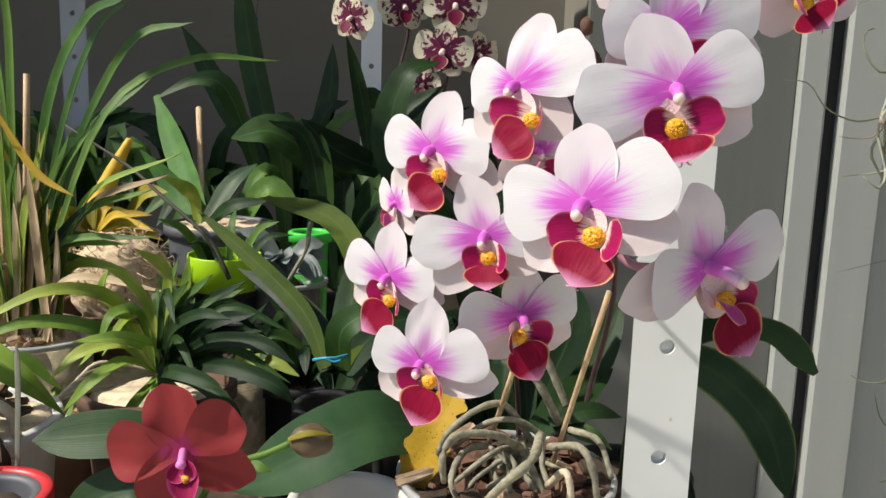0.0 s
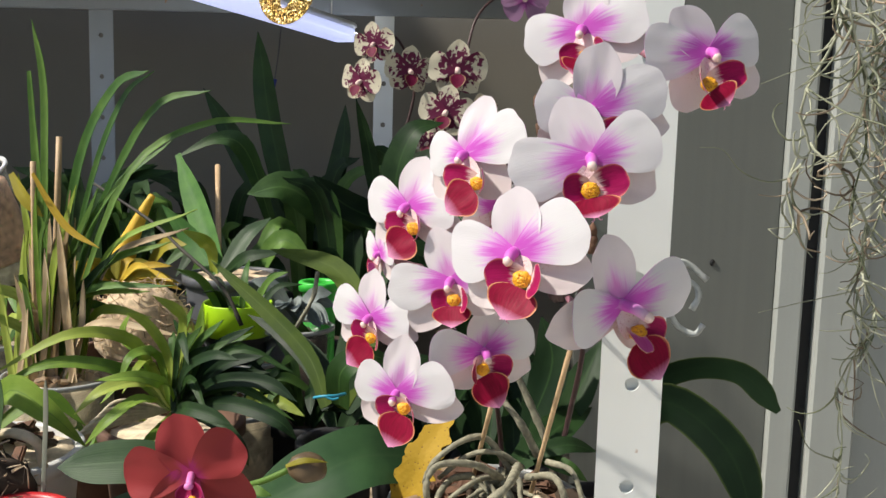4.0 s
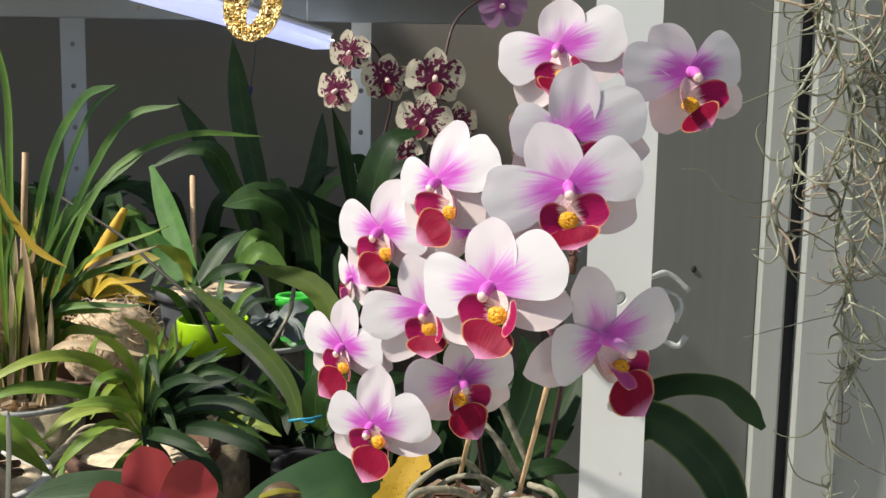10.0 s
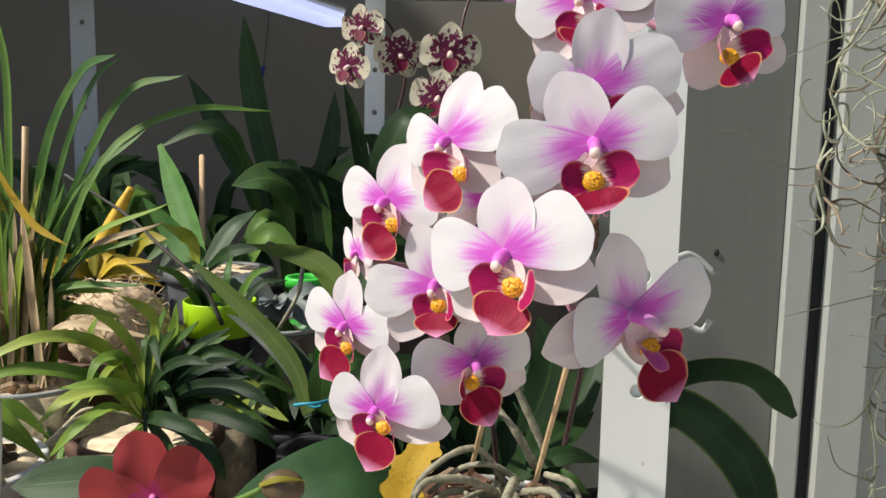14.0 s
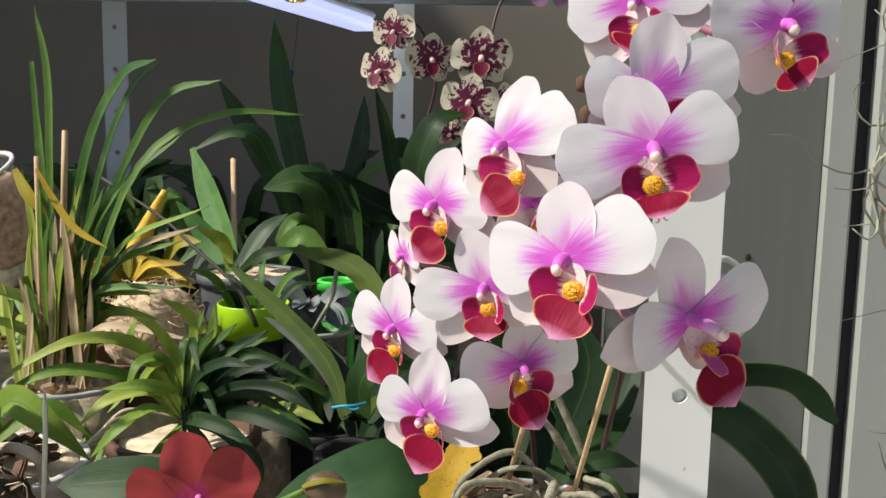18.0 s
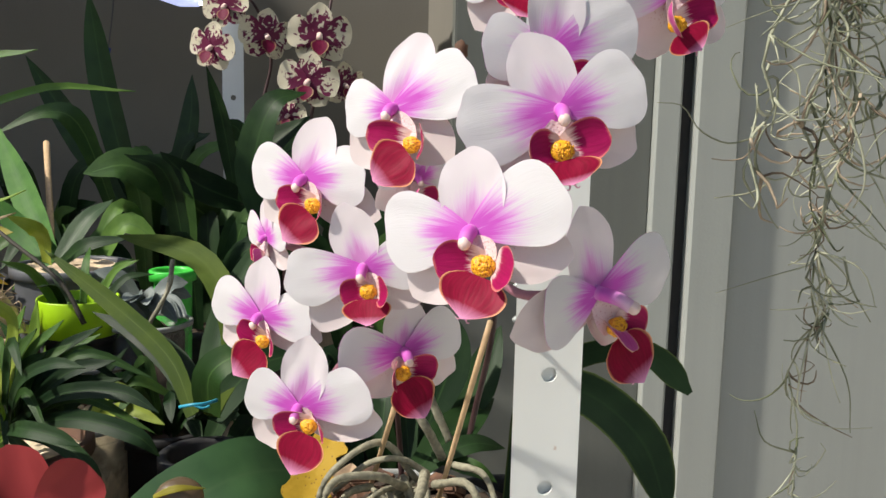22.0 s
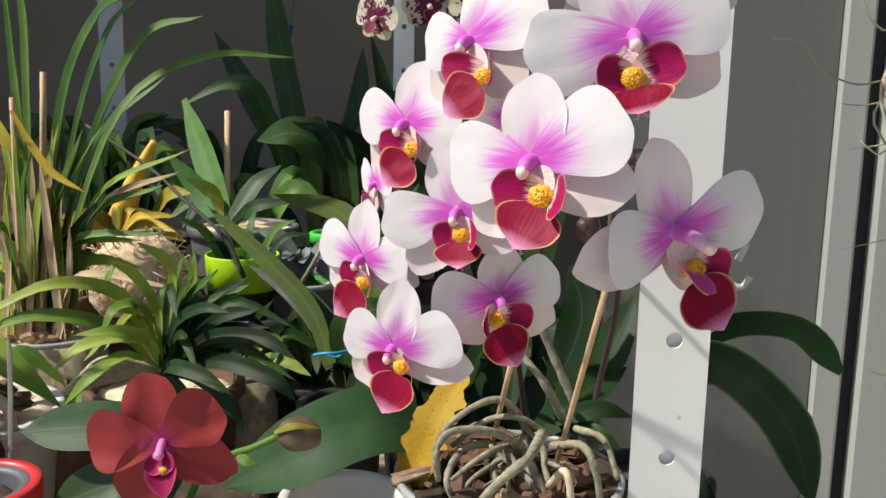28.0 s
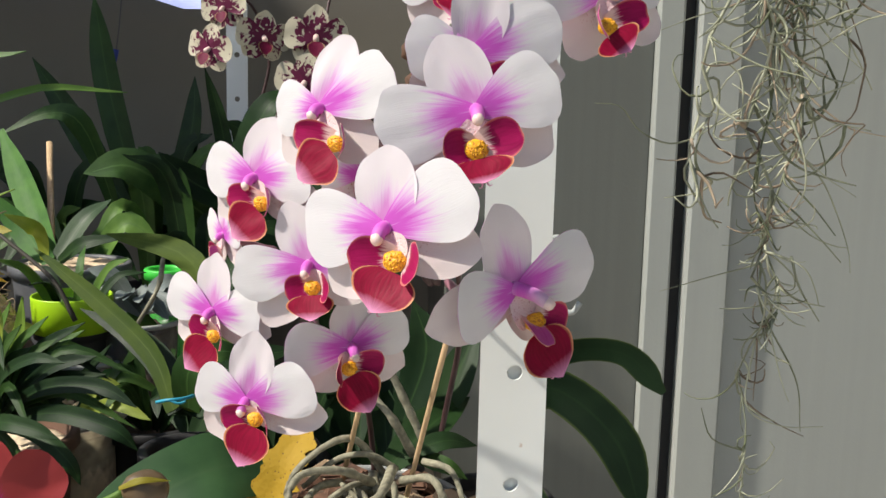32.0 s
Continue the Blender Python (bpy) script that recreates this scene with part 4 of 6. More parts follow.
leaf(white_orchid, [(0.075, 0.560, 1.085), (0.102, 0.560, 1.094), (0.125, 0.570, 1.086)], 0.014, M_LEAF_DARK_SHADED)
leaf(white_orchid, [(0.082, 0.570, 1.080), (0.101, 0.550, 1.081), (0.116, 0.550, 1.071)], 0.012, M_LEAF_MID)
leaf(white_orchid, [(0.077, 0.600, 1.093), (0.092, 0.600, 1.144), (0.084, 0.610, 1.177)], 0.032, M_LEAF_DARK_SHADED)
leaf(white_orchid, [(0.098, 0.600, 1.090), (0.118, 0.620, 1.124), (0.135, 0.640, 1.153)], 0.03, M_LEAF_DARK_SHADED)

yellow = leaf(white_orchid, [(-0.021, 0.520, 1.040), (-0.007, 0.520, 1.077), (0.002, 0.525, 1.100), (0.017, 0.545, 1.118)], 0.027, M_YELLOW, base=0.6, tip=0.45, fold=0.22, blunt=0.45, n=36, cols=6, ragged=0.5)
yellow["label"] = "yellowed leaf with brown dots"

F(white_orchid, (0.039, 0.365, 1.277), 0.0190, 30, 6, (0.04, 0.44, 1.26), 14)
for p, r in (((0.060, 0.372, 1.314), 0.0032), ((0.062, 0.375, 1.313), 0.0026), ((0.059, 0.385, 1.328), 0.0028), ((0.100, 0.470, 1.257), 0.0030), ((0.101, 0.470, 1.252), 0.0026), ((0.100, 0.470, 1.247), 0.0030), ((0.079, 0.440, 1.227), 0.0050), ((0.076, 0.440, 1.225), 0.0040)):
    under(part("dried_bud", ball(r, (1.0, 0.9, 1.4), 8, at=p, lump=0.5), M_BARK if r < 0.0039 else M_SPIKE, None, "small shrivelled brown bud"), white_orchid)

# ---- red orchid with its bud ----
red_orchid = thing("red_orchid", (-0.145, 0.500, 1.043), "dark red moth orchid with one open bloom and a bud", "orchid")
rc = Vector((-0.129, 0.430, 1.113))
RED_M = Matrix.Translation(rc) @ rot(0, 0, 4) @ rot(-4, 0, 0)
rs = 0.037
rf = part("flower", tube([(0, 0.02 * rs, 0), (0.02 * rs, -0.14 * rs, -0.03 * rs), (0.03 * rs, -0.24 * rs, -0.10 * rs)], 0.055 * rs, 6, 10, 0.06 * rs), M_PINK, red_orchid, "deep red bloom with a magenta middle")
rf.matrix_parent_inverse = Matrix.Translation(red_orchid.location).inverted()
rf.matrix_basis = RED_M
tepal("dorsal_sepal", rf, 110, rs * 1.0, rs * 0.39, S_SEPAL, M_REDPETAL, (0, 0.06 * rs, 0), 8, cup=0.2, wave=0.06, seed=31)
tepal("petal", rf, 36, rs * 0.92, rs * 0.43, S_PETAL, M_REDPETAL, (0, 0, 0), -6, cup=0.15, curl=0.1, wave=0.06, seed=32)
tepal("petal", rf, 181, rs * 1.08, rs * 0.45, S_PETAL, M_REDPETAL, (0, 0, 0), 6, cup=0.2, curl=0.08, wave=0.06, seed=33)
tepal("lateral_sepal", rf, -26, rs * 1.06, rs * 0.37, S_SEPAL, M_REDPETAL, (0, 0.05 * rs, 0), 6, cup=0.2, wave=0.06, seed=34)
tepal("lateral_sepal", rf, -114, rs * 1.08, rs * 0.37, S_SEPAL, M_REDPETAL, (-0.05 * rs, 0.05 * rs, 0), 4, cup=0.2, wave=0.06, seed=35)
tepal("lip", rf, -76, rs * 0.58, rs * 0.22, S_LIP, M_REDLIP, (0.03 * rs, -0.14 * rs, -0.14 * rs), -28, 0, "crimson lip", cup=0.5, wave=0.05, seed=36)
for sx in (1, -1):
    tepal("side_lobe", rf, -40 if sx > 0 else -120, rs * 0.3, rs * 0.14, S_LOBE, M_REDLIP, (0.03 * rs, -0.14 * rs, -0.12 * rs), -35, 0, "dark crimson side lobe", cup=0.4, seed=37 + sx, nu=6, nv=6)
part("anther_cap", ball(0.07 * rs, (1.1, 1, 0.9), 10, at=(0.03 * rs, -0.26 * rs, -0.10 * rs)), M_PINK, rf, "pink anther cap")
part("callus", ball(0.07 * rs, (1, 1, 0.8), 8, at=(0.10 * rs, -0.26 * rs, -0.30 * rs), lump=0.3), M_CALLUS, rf)
under(part("flower_spike", tube([(-0.145, 0.500, 1.043), (-0.128, 0.486, 1.072), (-0.108, 0.474, 1.089), (-0.094, 0.469, 1.096), (-0.080, 0.468, 1.1035)], 0.0022, 20, 8, 0.0019), M_LEAF), red_orchid)
under(part("bract", blade([(-0.103, 0.470, 1.091), (-0.097, 0.466, 1.089), (-0.090, 0.466, 1.087)], 0.006, n=8), M_LEAF), red_orchid)
under(part("flower_spike", tube([(-0.128, 0.486, 1.072), (-0.131, 0.465, 1.095), rc + Vector((0, 0.003, 0))], 0.002, 10, 7, 0.0016), M_LEAF), red_orchid)
bud = part("bud", ball(0.0110, (1.15, 0.9, 0.85), 18, at=(-0.069, 0.470, 1.1045), lump=0.10), M_BUD, None, "brownish green flower bud")
under(bud, red_orchid)
under(part("bud_sepal", blade([(-0.081, 0.464, 1.107), (-0.069, 0.4605, 1.1125), (-0.055, 0.464, 1.1105)], 0.004, n=8), M_LEAF_OLIVE), red_orchid)
leaf(red_orchid, [(-0.010, 0.545, 1.087), (-0.041, 0.525, 1.093), (-0.077, 0.515, 1.079), (-0.127, 0.520, 1.048)], 0.046, M_LEAF_BROAD, base=0.85, tip=0.4, fold=0.1, face=(0.1, -0.8, 0.7), n=20, cols=6)
leaf(red_orchid, [(-0.150, 0.490, 1.092), (-0.178, 0.486, 1.098), (-0.208, 0.486, 1.096), (-0.235, 0.488, 1.091)], 0.029, M_LEAF_GREY, base=0.8, tip=0.5, fold=0.15, face=(0, -0.8, 0.6))
leaf(red_orchid, [(-0.147, 0.490, 1.054), (-0.169, 0.480, 1.068), (-0.196, 0.480, 1.060), (-0.217, 0.480, 1.045)], 0.03, M_LEAF_GREY, base=0.8, tip=0.5, face=(0, -0.8, 0.6))
pot(red_orchid, (red_orchid.location.x - 0.01, 0.515, BENCH), 0.05, red_orchid.location.z - BENCH + 0.006, M_TERRACOTTA, "terracotta pot", M_SOIL)

clear_tub = thing("plastic_tub", (-0.050, 0.50, BENCH), "translucent plastic tub standing among the pots", "tub")
pot(clear_tub, (clear_tub.location.x, 0.50, BENCH), 0.034, 1.056 - BENCH, plain("milky_plastic", (0.62, 0.60, 0.55), 0.4, grain=40, vary=0.1), "translucent plastic")

# ---- pots in the lower corner ----
red_pot = thing("red_pot", (-0.257, 0.47, BENCH), "red plastic pot with a grey inner pot", "pot")
pot(red_pot, (red_pot.location.x, 0.47, BENCH), 0.034, 1.066 - BENCH, M_REDPOT, "red plastic", None, name="outer_pot")
pot(red_pot, (red_pot.location.x, 0.47, BENCH + 0.004), 0.029, 1.066 - BENCH - 0.006, M_GREYPOT, "grey plastic", M_SOIL, name="inner_pot")

corner_orchid = thing("corner_orchid", (-0.325, 0.57, BENCH), "leafy orchid with thick roots in a white plastic pot", "orchid")
cz = 1.071
pot(corner_orchid, (corner_orchid.location.x, 0.57, BENCH), 0.062, cz - BENCH, plain("pale_plastic", (0.62, 0.62, 0.60), 0.4, grain=40, vary=0.1), "white plastic pot", M_MIX_PALE, 0.006)
chips(corner_orchid, (corner_orchid.location.x, 0.57, cz), 0.05, 26, 8, 0.01, (M_BURLAP, M_BARK, M_SOIL))
leaf(corner_orchid, [(-0.334, 0.545, 1.150), (-0.311, 0.530, 1.147), (-0.296, 0.520, 1.120), (-0.300, 0.520, 1.073)], 0.024, M_LEAF_GREY, base=0.6, tip=0.45, fold=0.2)
leaf(corner_orchid, [(-0.346, 0.570, 1.071), (-0.346, 0.570, 1.152), (-0.353, 0.570, 1.202), (-0.352, 0.560, 1.243)], 0.02, M_LEAF_SUNLIT, fold=0.3)
leaf(corner_orchid, [(-0.339, 0.580, 1.068), (-0.307, 0.560, 1.119), (-0.272, 0.550, 1.108), (-0.248, 0.560, 1.079)], 0.024, M_LEAF_SUNLIT, base=0.8, fold=0.25)
leaf(corner_orchid, [(-0.343, 0.580, 1.068), (-0.347, 0.600, 1.154), (-0.368, 0.620, 1.180)], 0.012, M_LEAF_SUNLIT)
leaf(corner_orchid, [(-0.335, 0.560, 1.080), (-0.334, 0.550, 1.133), (-0.348, 0.540, 1.151)], 0.02, M_LEAF_LIGHT)
leaf(corner_orchid, [(-0.339, 0.580, 1.073), (-0.299, 0.600, 1.103), (-0.266, 0.600, 1.081)], 0.014, M_LEAF_SUNLIT)
root(corner_orchid, [(-0.314, 0.540, 1.084), (-0.290, 0.530, 1.098), (-0.270, 0.530, 1.092), (-0.270, 0.540, 1.070)], 0.0042, M_ROOT_PALE)
root(corner_orchid, [(-0.315, 0.530, 1.092), (-0.317, 0.520, 1.087), (-0.322, 0.520, 1.071)], 0.004, M_ROOT_PALE)
root(corner_orchid, [(-0.317, 0.540, 1.092), (-0.327, 0.530, 1.097), (-0.336, 0.530, 1.082)], 0.0036, M_ROOT_PALE)
rb = Vector((-0.301, 0.515, 1.066))
heap = ball(0.026, (1.25, 0.9, 0.9), 30, at=rb, lump=0.3)
for v in heap.verts:
    v.co += (v.co - rb).normalized() * 0.003 * noise.noise(v.co * 260)
under(part("root_ball", heap, M_SOIL, None, "brown fibrous root ball"), corner_orchid)
rndh = random.Random(27)
for k in range(70):
    d = Vector((rndh.uniform(-1, 1), rndh.uniform(-1, 0.2), rndh.uniform(-0.1, 1))).normalized()
    b = rb + Vector((d.x * 0.031, d.y * 0.022, d.z * 0.022))
    under(part("fibre", tube([b, b + d * 0.004 + Vector((rndh.uniform(-0.008, 0.008), 0, rndh.uniform(-0.006, 0.006))), b + d * 0.003 + Vector((rndh.uniform(-0.015, 0.015), 0, rndh.uniform(-0.012, 0.010)))], 0.0006, 5, 4, 0.0004), rndh.choice((M_BURLAP, M_BARK_PALE, M_SOIL))), corner_orchid)
label_pin = thing("plant_label", (-0.256, 0.512, 1.055), "weathered grey plastic plant label stuck in a pot", "label")
under(part("strip", blade([(-0.259, 0.512, 1.031), (-0.253, 0.510, 1.110), (-0.251, 0.508, 1.143)], 0.0045, tip=0.25, fold=0.02, base=0.9, blunt=0.3), M_LABEL), label_pin)

# ---- grass-leaved orchid ----
grass_orchid = thing("grass_leaved_orchid", (-0.364, 0.77, BENCH), "orchid with long grassy leaves in a clear pot", "orchid")
gz = 1.073
pot(grass_orchid, (grass_orchid.location.x, 0.77, BENCH), 0.052, gz - BENCH, M_CLEAR, "clear plastic pot", M_MIX_PALE, 0.006)
chips(grass_orchid, (grass_orchid.location.x, 0.77, gz - 0.004), 0.045, 30, 11, 0.009, (M_BARK_PALE, M_BARK_PALE, M_MIX_PALE))
G = lambda pts, w, m=None, **k: leaf(grass_orchid, pts, w * 1.12, m, fold=0.4, tip=0.5, **k)
G([(-0.382, 0.770, 1.084), (-0.377, 0.760, 1.217), (-0.378, 0.750, 1.361)], 0.011, M_LEAF, blunt=0.6, base=0.8)
G([(-0.385, 0.780, 1.081), (-0.376, 0.770, 1.267), (-0.375, 0.770, 1.352), (-0.384, 0.770, 1.409)], 0.0085)
G([(-0.375, 0.770, 1.084), (-0.337, 0.750, 1.269), (-0.293, 0.730, 1.346), (-0.253, 0.710, 1.361)], 0.012)
G([(-0.378, 0.780, 1.081), (-0.334, 0.770, 1.253), (-0.300, 0.770, 1.339), (-0.270, 0.770, 1.365)], 0.007)
G([(-0.370, 0.770, 1.084), (-0.322, 0.760, 1.228), (-0.265, 0.750, 1.329), (-0.208, 0.740, 1.347)], 0.0095)
G([(-0.373, 0.780, 1.081), (-0.312, 0.800, 1.262), (-0.240, 0.830, 1.319), (-0.160, 0.860, 1.321)], 0.0085)
G([(-0.379, 0.790, 1.079), (-0.339, 0.810, 1.234), (-0.273, 0.830, 1.302)], 0.008)
G([(-0.369, 0.760, 1.087), (-0.348, 0.750, 1.178), (-0.317, 0.750, 1.254)], 0.010)
G([(-0.372, 0.760, 1.087), (-0.356, 0.750, 1.168), (-0.325, 0.750, 1.224), (-0.291, 0.750, 1.270)], 0.009)
G([(-0.368, 0.750, 1.090), (-0.356, 0.740, 1.180), (-0.332, 0.740, 1.259)], 0.009, M_LEAF_LIGHT)
G([(-0.385, 0.770, 1.084), (-0.386, 0.760, 1.191), (-0.396, 0.760, 1.267)], 0.008, M_LEAF_LIGHT)
G([(-0.371, 0.770, 1.084), (-0.335, 0.750, 1.158), (-0.294, 0.740, 1.201)], 0.010, M_LEAF_DARK_SHADED)
G([(-0.375, 0.760, 1.087), (-0.369, 0.750, 1.147), (-0.358, 0.750, 1.208)], 0.011, M_DRY)
G([(-0.365, 0.755, 1.088), (-0.353, 0.745, 1.148), (-0.340, 0.745, 1.254)], 0.008, M_DRY)
G([(-0.385, 0.765, 1.085), (-0.380, 0.755, 1.146), (-0.385, 0.755, 1.202)], 0.009, M_DRY)
G([(-0.370, 0.735, 1.269), (-0.351, 0.730, 1.240), (-0.332, 0.725, 1.219), (-0.303, 0.720, 1.204)], 0.006, M_LEAF_YELLOW)
G([(-0.403, 0.760, 1.267), (-0.386, 0.750, 1.245), (-0.369, 0.750, 1.228)], 0.010, M_LEAF_OLIVE)
for bend, far in ((0.118, 0.137), (0.118, 0.139), (0.146, 0.163), (0.146, 0.166)):
    G([(-0.375, 0.768, 1.083), (-0.389, 0.755, 1 + bend), (-0.424, 0.740, 1 + far)], 0.009, M_LEAF_LIGHT)
for far in (0.138, 0.132):
    G([(-0.371, 0.770, 1.084), (-0.345, 0.780, 1.131), (-0.314, 0.790, 1 + far)], 0.009, M_LEAF_LIGHT)
rndg = random.Random(31)
for k in range(18):
    b = Vector((grass_orchid.location.x + rndg.uniform(-0.02, 0.02), 0.765 + rndg.uniform(-0.015, 0.015), gz))
    q, top = rndg.uniform(-0.06, 0.14), rndg.uniform(0.05, 0.19)
    tip = b + Vector((q, rndg.uniform(-0.05, 0.03), top))
    G([b, b.lerp(tip, 0.55) + Vector((-q * 0.25, 0, 0.03)), tip], rndg.uniform(0.005, 0.009), rndg.choice((M_LEAF_SUNLIT, M_LEAF_LIGHT, M_LEAF, M_DRY)))
for k in range(16):
    b = Vector((grass_orchid.location.x - 0.040 + 0.0042 * k + rndg.uniform(-0.003, 0.003), 0.748 + rndg.uniform(-0.012, 0.02), gz))
    tip = b + Vector((rndg.uniform(-0.012, 0.016), rndg.uniform(-0.012, 0.01), rndg.uniform(0.06, 0.17)))
    under(part("sheath", blade([b, b.lerp(tip, 0.5) + Vector((rndg.uniform(-0.005, 0.005), 0, 0)), tip], rndg.uniform(0.006, 0.011), fold=0.5, tip=0.4, base=0.9, n=8), rndg.choice((M_DRY, M_DRY, M_LEAF_LIGHT)), None, "papery dry sheath"), grass_orchid)
stake(grass_orchid, (-0.374, 0.745, 1.279), (-0.387, 0.765, 1.080), 0.0026)
stake(grass_orchid, (-0.375, 0.800, 1.302), (-0.383, 0.790, 1.073), 0.003)
for k in range(3):
    under(part("bulb", ball(0.010, (0.7, 0.7, 1.7), 10, at=(grass_orchid.location.x + (k - 1.3) * 0.016, 0.755 + k * 0.006, gz + 0.006), lump=0.3), M_DRY), grass_orchid)

# ---- fan orchid with arching leaves ----
fan_orchid = thing("fan_orchid", (-0.225, 0.68, BENCH), "bushy orchid with narrow arching green leaves", "orchid")
fz = 1.061
pot(fan_orchid, (fan_orchid.location.x, 0.68, BENCH), 0.058, fz - BENCH, M_TERRACOTTA, "brown terracotta pot", M_MIX_PALE)
A = lambda pts, w, m=None, **k: leaf(fan_orchid, pts, w * 0.92, m, fold=0.36, tip=0.55, **k)
# sun and shade are put into the greens: paler left, darker right
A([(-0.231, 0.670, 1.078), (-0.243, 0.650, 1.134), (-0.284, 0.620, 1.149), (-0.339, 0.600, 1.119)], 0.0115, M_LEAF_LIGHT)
A([(-0.223, 0.660, 1.079), (-0.246, 0.630, 1.117), (-0.293, 0.610, 1.128), (-0.335, 0.600, 1.110)], 0.0115, M_LEAF_SUNLIT)
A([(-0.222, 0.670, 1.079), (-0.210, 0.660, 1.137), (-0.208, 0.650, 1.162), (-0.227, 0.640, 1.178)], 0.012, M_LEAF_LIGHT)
A([(-0.223, 0.680, 1.075), (-0.204, 0.680, 1.128), (-0.198, 0.680, 1.166)], 0.012, M_LEAF_SUNLIT)
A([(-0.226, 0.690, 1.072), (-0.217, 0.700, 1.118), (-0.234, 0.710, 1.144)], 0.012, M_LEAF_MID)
A([(-0.220, 0.680, 1.075), (-0.188, 0.670, 1.126), (-0.149, 0.660, 1.151)], 0.011, M_LEAF_DARK_SHADED)
A([(-0.217, 0.670, 1.076), (-0.174, 0.650, 1.119), (-0.136, 0.640, 1.131)], 0.012, M_LEAF_DARK_SHADED)
A([(-0.213, 0.660, 1.080), (-0.172, 0.630, 1.111), (-0.128, 0.610, 1.118), (-0.101, 0.600, 1.106)], 0.013, M_LEAF_DARK_SHADED)
A([(-0.213, 0.660, 1.077), (-0.161, 0.620, 1.097), (-0.118, 0.600, 1.092), (-0.101, 0.600, 1.076)], 0.014, M_LEAF_DARK_SHADED)
A([(-0.212, 0.650, 1.078), (-0.171, 0.610, 1.087), (-0.144, 0.590, 1.074), (-0.136, 0.590, 1.057)], 0.013, M_LEAF_DARK_SHADED)
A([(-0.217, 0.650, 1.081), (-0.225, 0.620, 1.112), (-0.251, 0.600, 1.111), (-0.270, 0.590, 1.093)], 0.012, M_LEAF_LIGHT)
A([(-0.213, 0.640, 1.082), (-0.225, 0.610, 1.102), (-0.243, 0.590, 1.091), (-0.260, 0.585, 1.071)], 0.012, M_LEAF_SUNLIT)
A([(-0.211, 0.640, 1.082), (-0.188, 0.600, 1.098), (-0.163, 0.585, 1.098), (-0.146, 0.580, 1.092)], 0.012, M_LEAF_DARK_SHADED)
A([(-0.225, 0.670, 1.076), (-0.244, 0.660, 1.123), (-0.260, 0.660, 1.140), (-0.253, 0.660, 1.159)], 0.010, M_LEAF_SUNLIT)
A([(-0.220, 0.660, 1.079), (-0.223, 0.640, 1.128), (-0.237, 0.620, 1.133), (-0.244, 0.610, 1.110)], 0.011, M_LEAF_SUNLIT)
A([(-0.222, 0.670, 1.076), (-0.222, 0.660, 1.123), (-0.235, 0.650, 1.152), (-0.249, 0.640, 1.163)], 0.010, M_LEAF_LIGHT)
A([(-0.212, 0.650, 1.083), (-0.198, 0.630, 1.119), (-0.170, 0.610, 1.138), (-0.146, 0.600, 1.137)], 0.010, M_LEAF_DARK_SHADED)
A([(-0.214, 0.650, 1.081), (-0.208, 0.620, 1.108), (-0.225, 0.600, 1.122), (-0.254, 0.590, 1.120)], 0.011, M_LEAF_SUNLIT)
A([(-0.223, 0.680, 1.070), (-0.173, 0.680, 1.091), (-0.136, 0.680, 1.130)], 0.011, M_LEAF_DARK_SHADED)
A([(-0.218, 0.660, 1.075), (-0.225, 0.630, 1.064), (-0.240, 0.620, 1.041)], 0.011, M_LEAF_SUNLIT)
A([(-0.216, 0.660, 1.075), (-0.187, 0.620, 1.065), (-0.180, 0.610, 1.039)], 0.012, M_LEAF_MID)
A([(-0.222, 0.670, 1.071), (-0.212, 0.630, 1.060), (-0.205, 0.620, 1.033)], 0.012, M_LEAF_SUNLIT)
fb = Vector((-0.215, 0.670, 1.076))
# darker greens imitate the shade on the fan's right side
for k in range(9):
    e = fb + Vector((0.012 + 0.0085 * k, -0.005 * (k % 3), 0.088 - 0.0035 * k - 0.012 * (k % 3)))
    A([fb, fb.lerp(e, 0.5) + Vector((-0.006, 0, 0.012)), e], 0.010 + 0.001 * (k % 3), (M_LEAF, M_LEAF_MID, M_LEAF_DARK_SHADED)[k % 3])
for k in range(6):
    root(fan_orchid, [(-0.219, 0.650, 1.080), (fan_orchid.location.x - 0.03 - 0.006 * k, 0.63 - 0.004 * k, fz + 0.03 - 0.006 * k), (fan_orchid.location.x - 0.05 - 0.005 * k, 0.62, fz - 0.004 - 0.012 * k)], 0.0022, M_ROOT_PALE)

# ---- dark strap-leaved orchid tied with blue string ----
tied_orchid = thing("tied_orchid", (-0.076, 0.64, BENCH), "strap-leaved orchid in a dark pot tied with blue string", "orchid")
tz = 1.098
pot(tied_orchid, (tied_orchid.location.x, 0.64, BENCH), 0.030, tz - BENCH - 0.035, M_BLACKPOT, "black plastic pot", M_SOIL)
under(part("string", tube([(-0.087, 0.593, 1.112), (-0.078, 0.588, 1.115), (-0.070, 0.590, 1.115), (-0.064, 0.600, 1.114)], 0.0012, 12, 6), M_BLUE, None, "blue plastic string"), tied_orchid)
under(part("string", tube([(-0.078, 0.588, 1.115), (-0.072, 0.587, 1.113), (-0.067, 0.588, 1.114)], 0.0009, 8, 6), M_BLUE, None, "blue plastic string"), tied_orchid)
leaf(tied_orchid, [(-0.085, 0.640, 1.091), (-0.106, 0.670, 1.125), (-0.152, 0.710, 1.156), (-0.215, 0.760, 1.191)], 0.0150, M_LEAF_STRAP, base=0.7, tip=0.45, fold=0.3)
leaf(tied_orchid, [(-0.083, 0.650, 1.088), (-0.101, 0.690, 1.110), (-0.135, 0.720, 1.130), (-0.177, 0.750, 1.142)], 0.024, M_LEAF_DARK_SHADED, base=0.7)
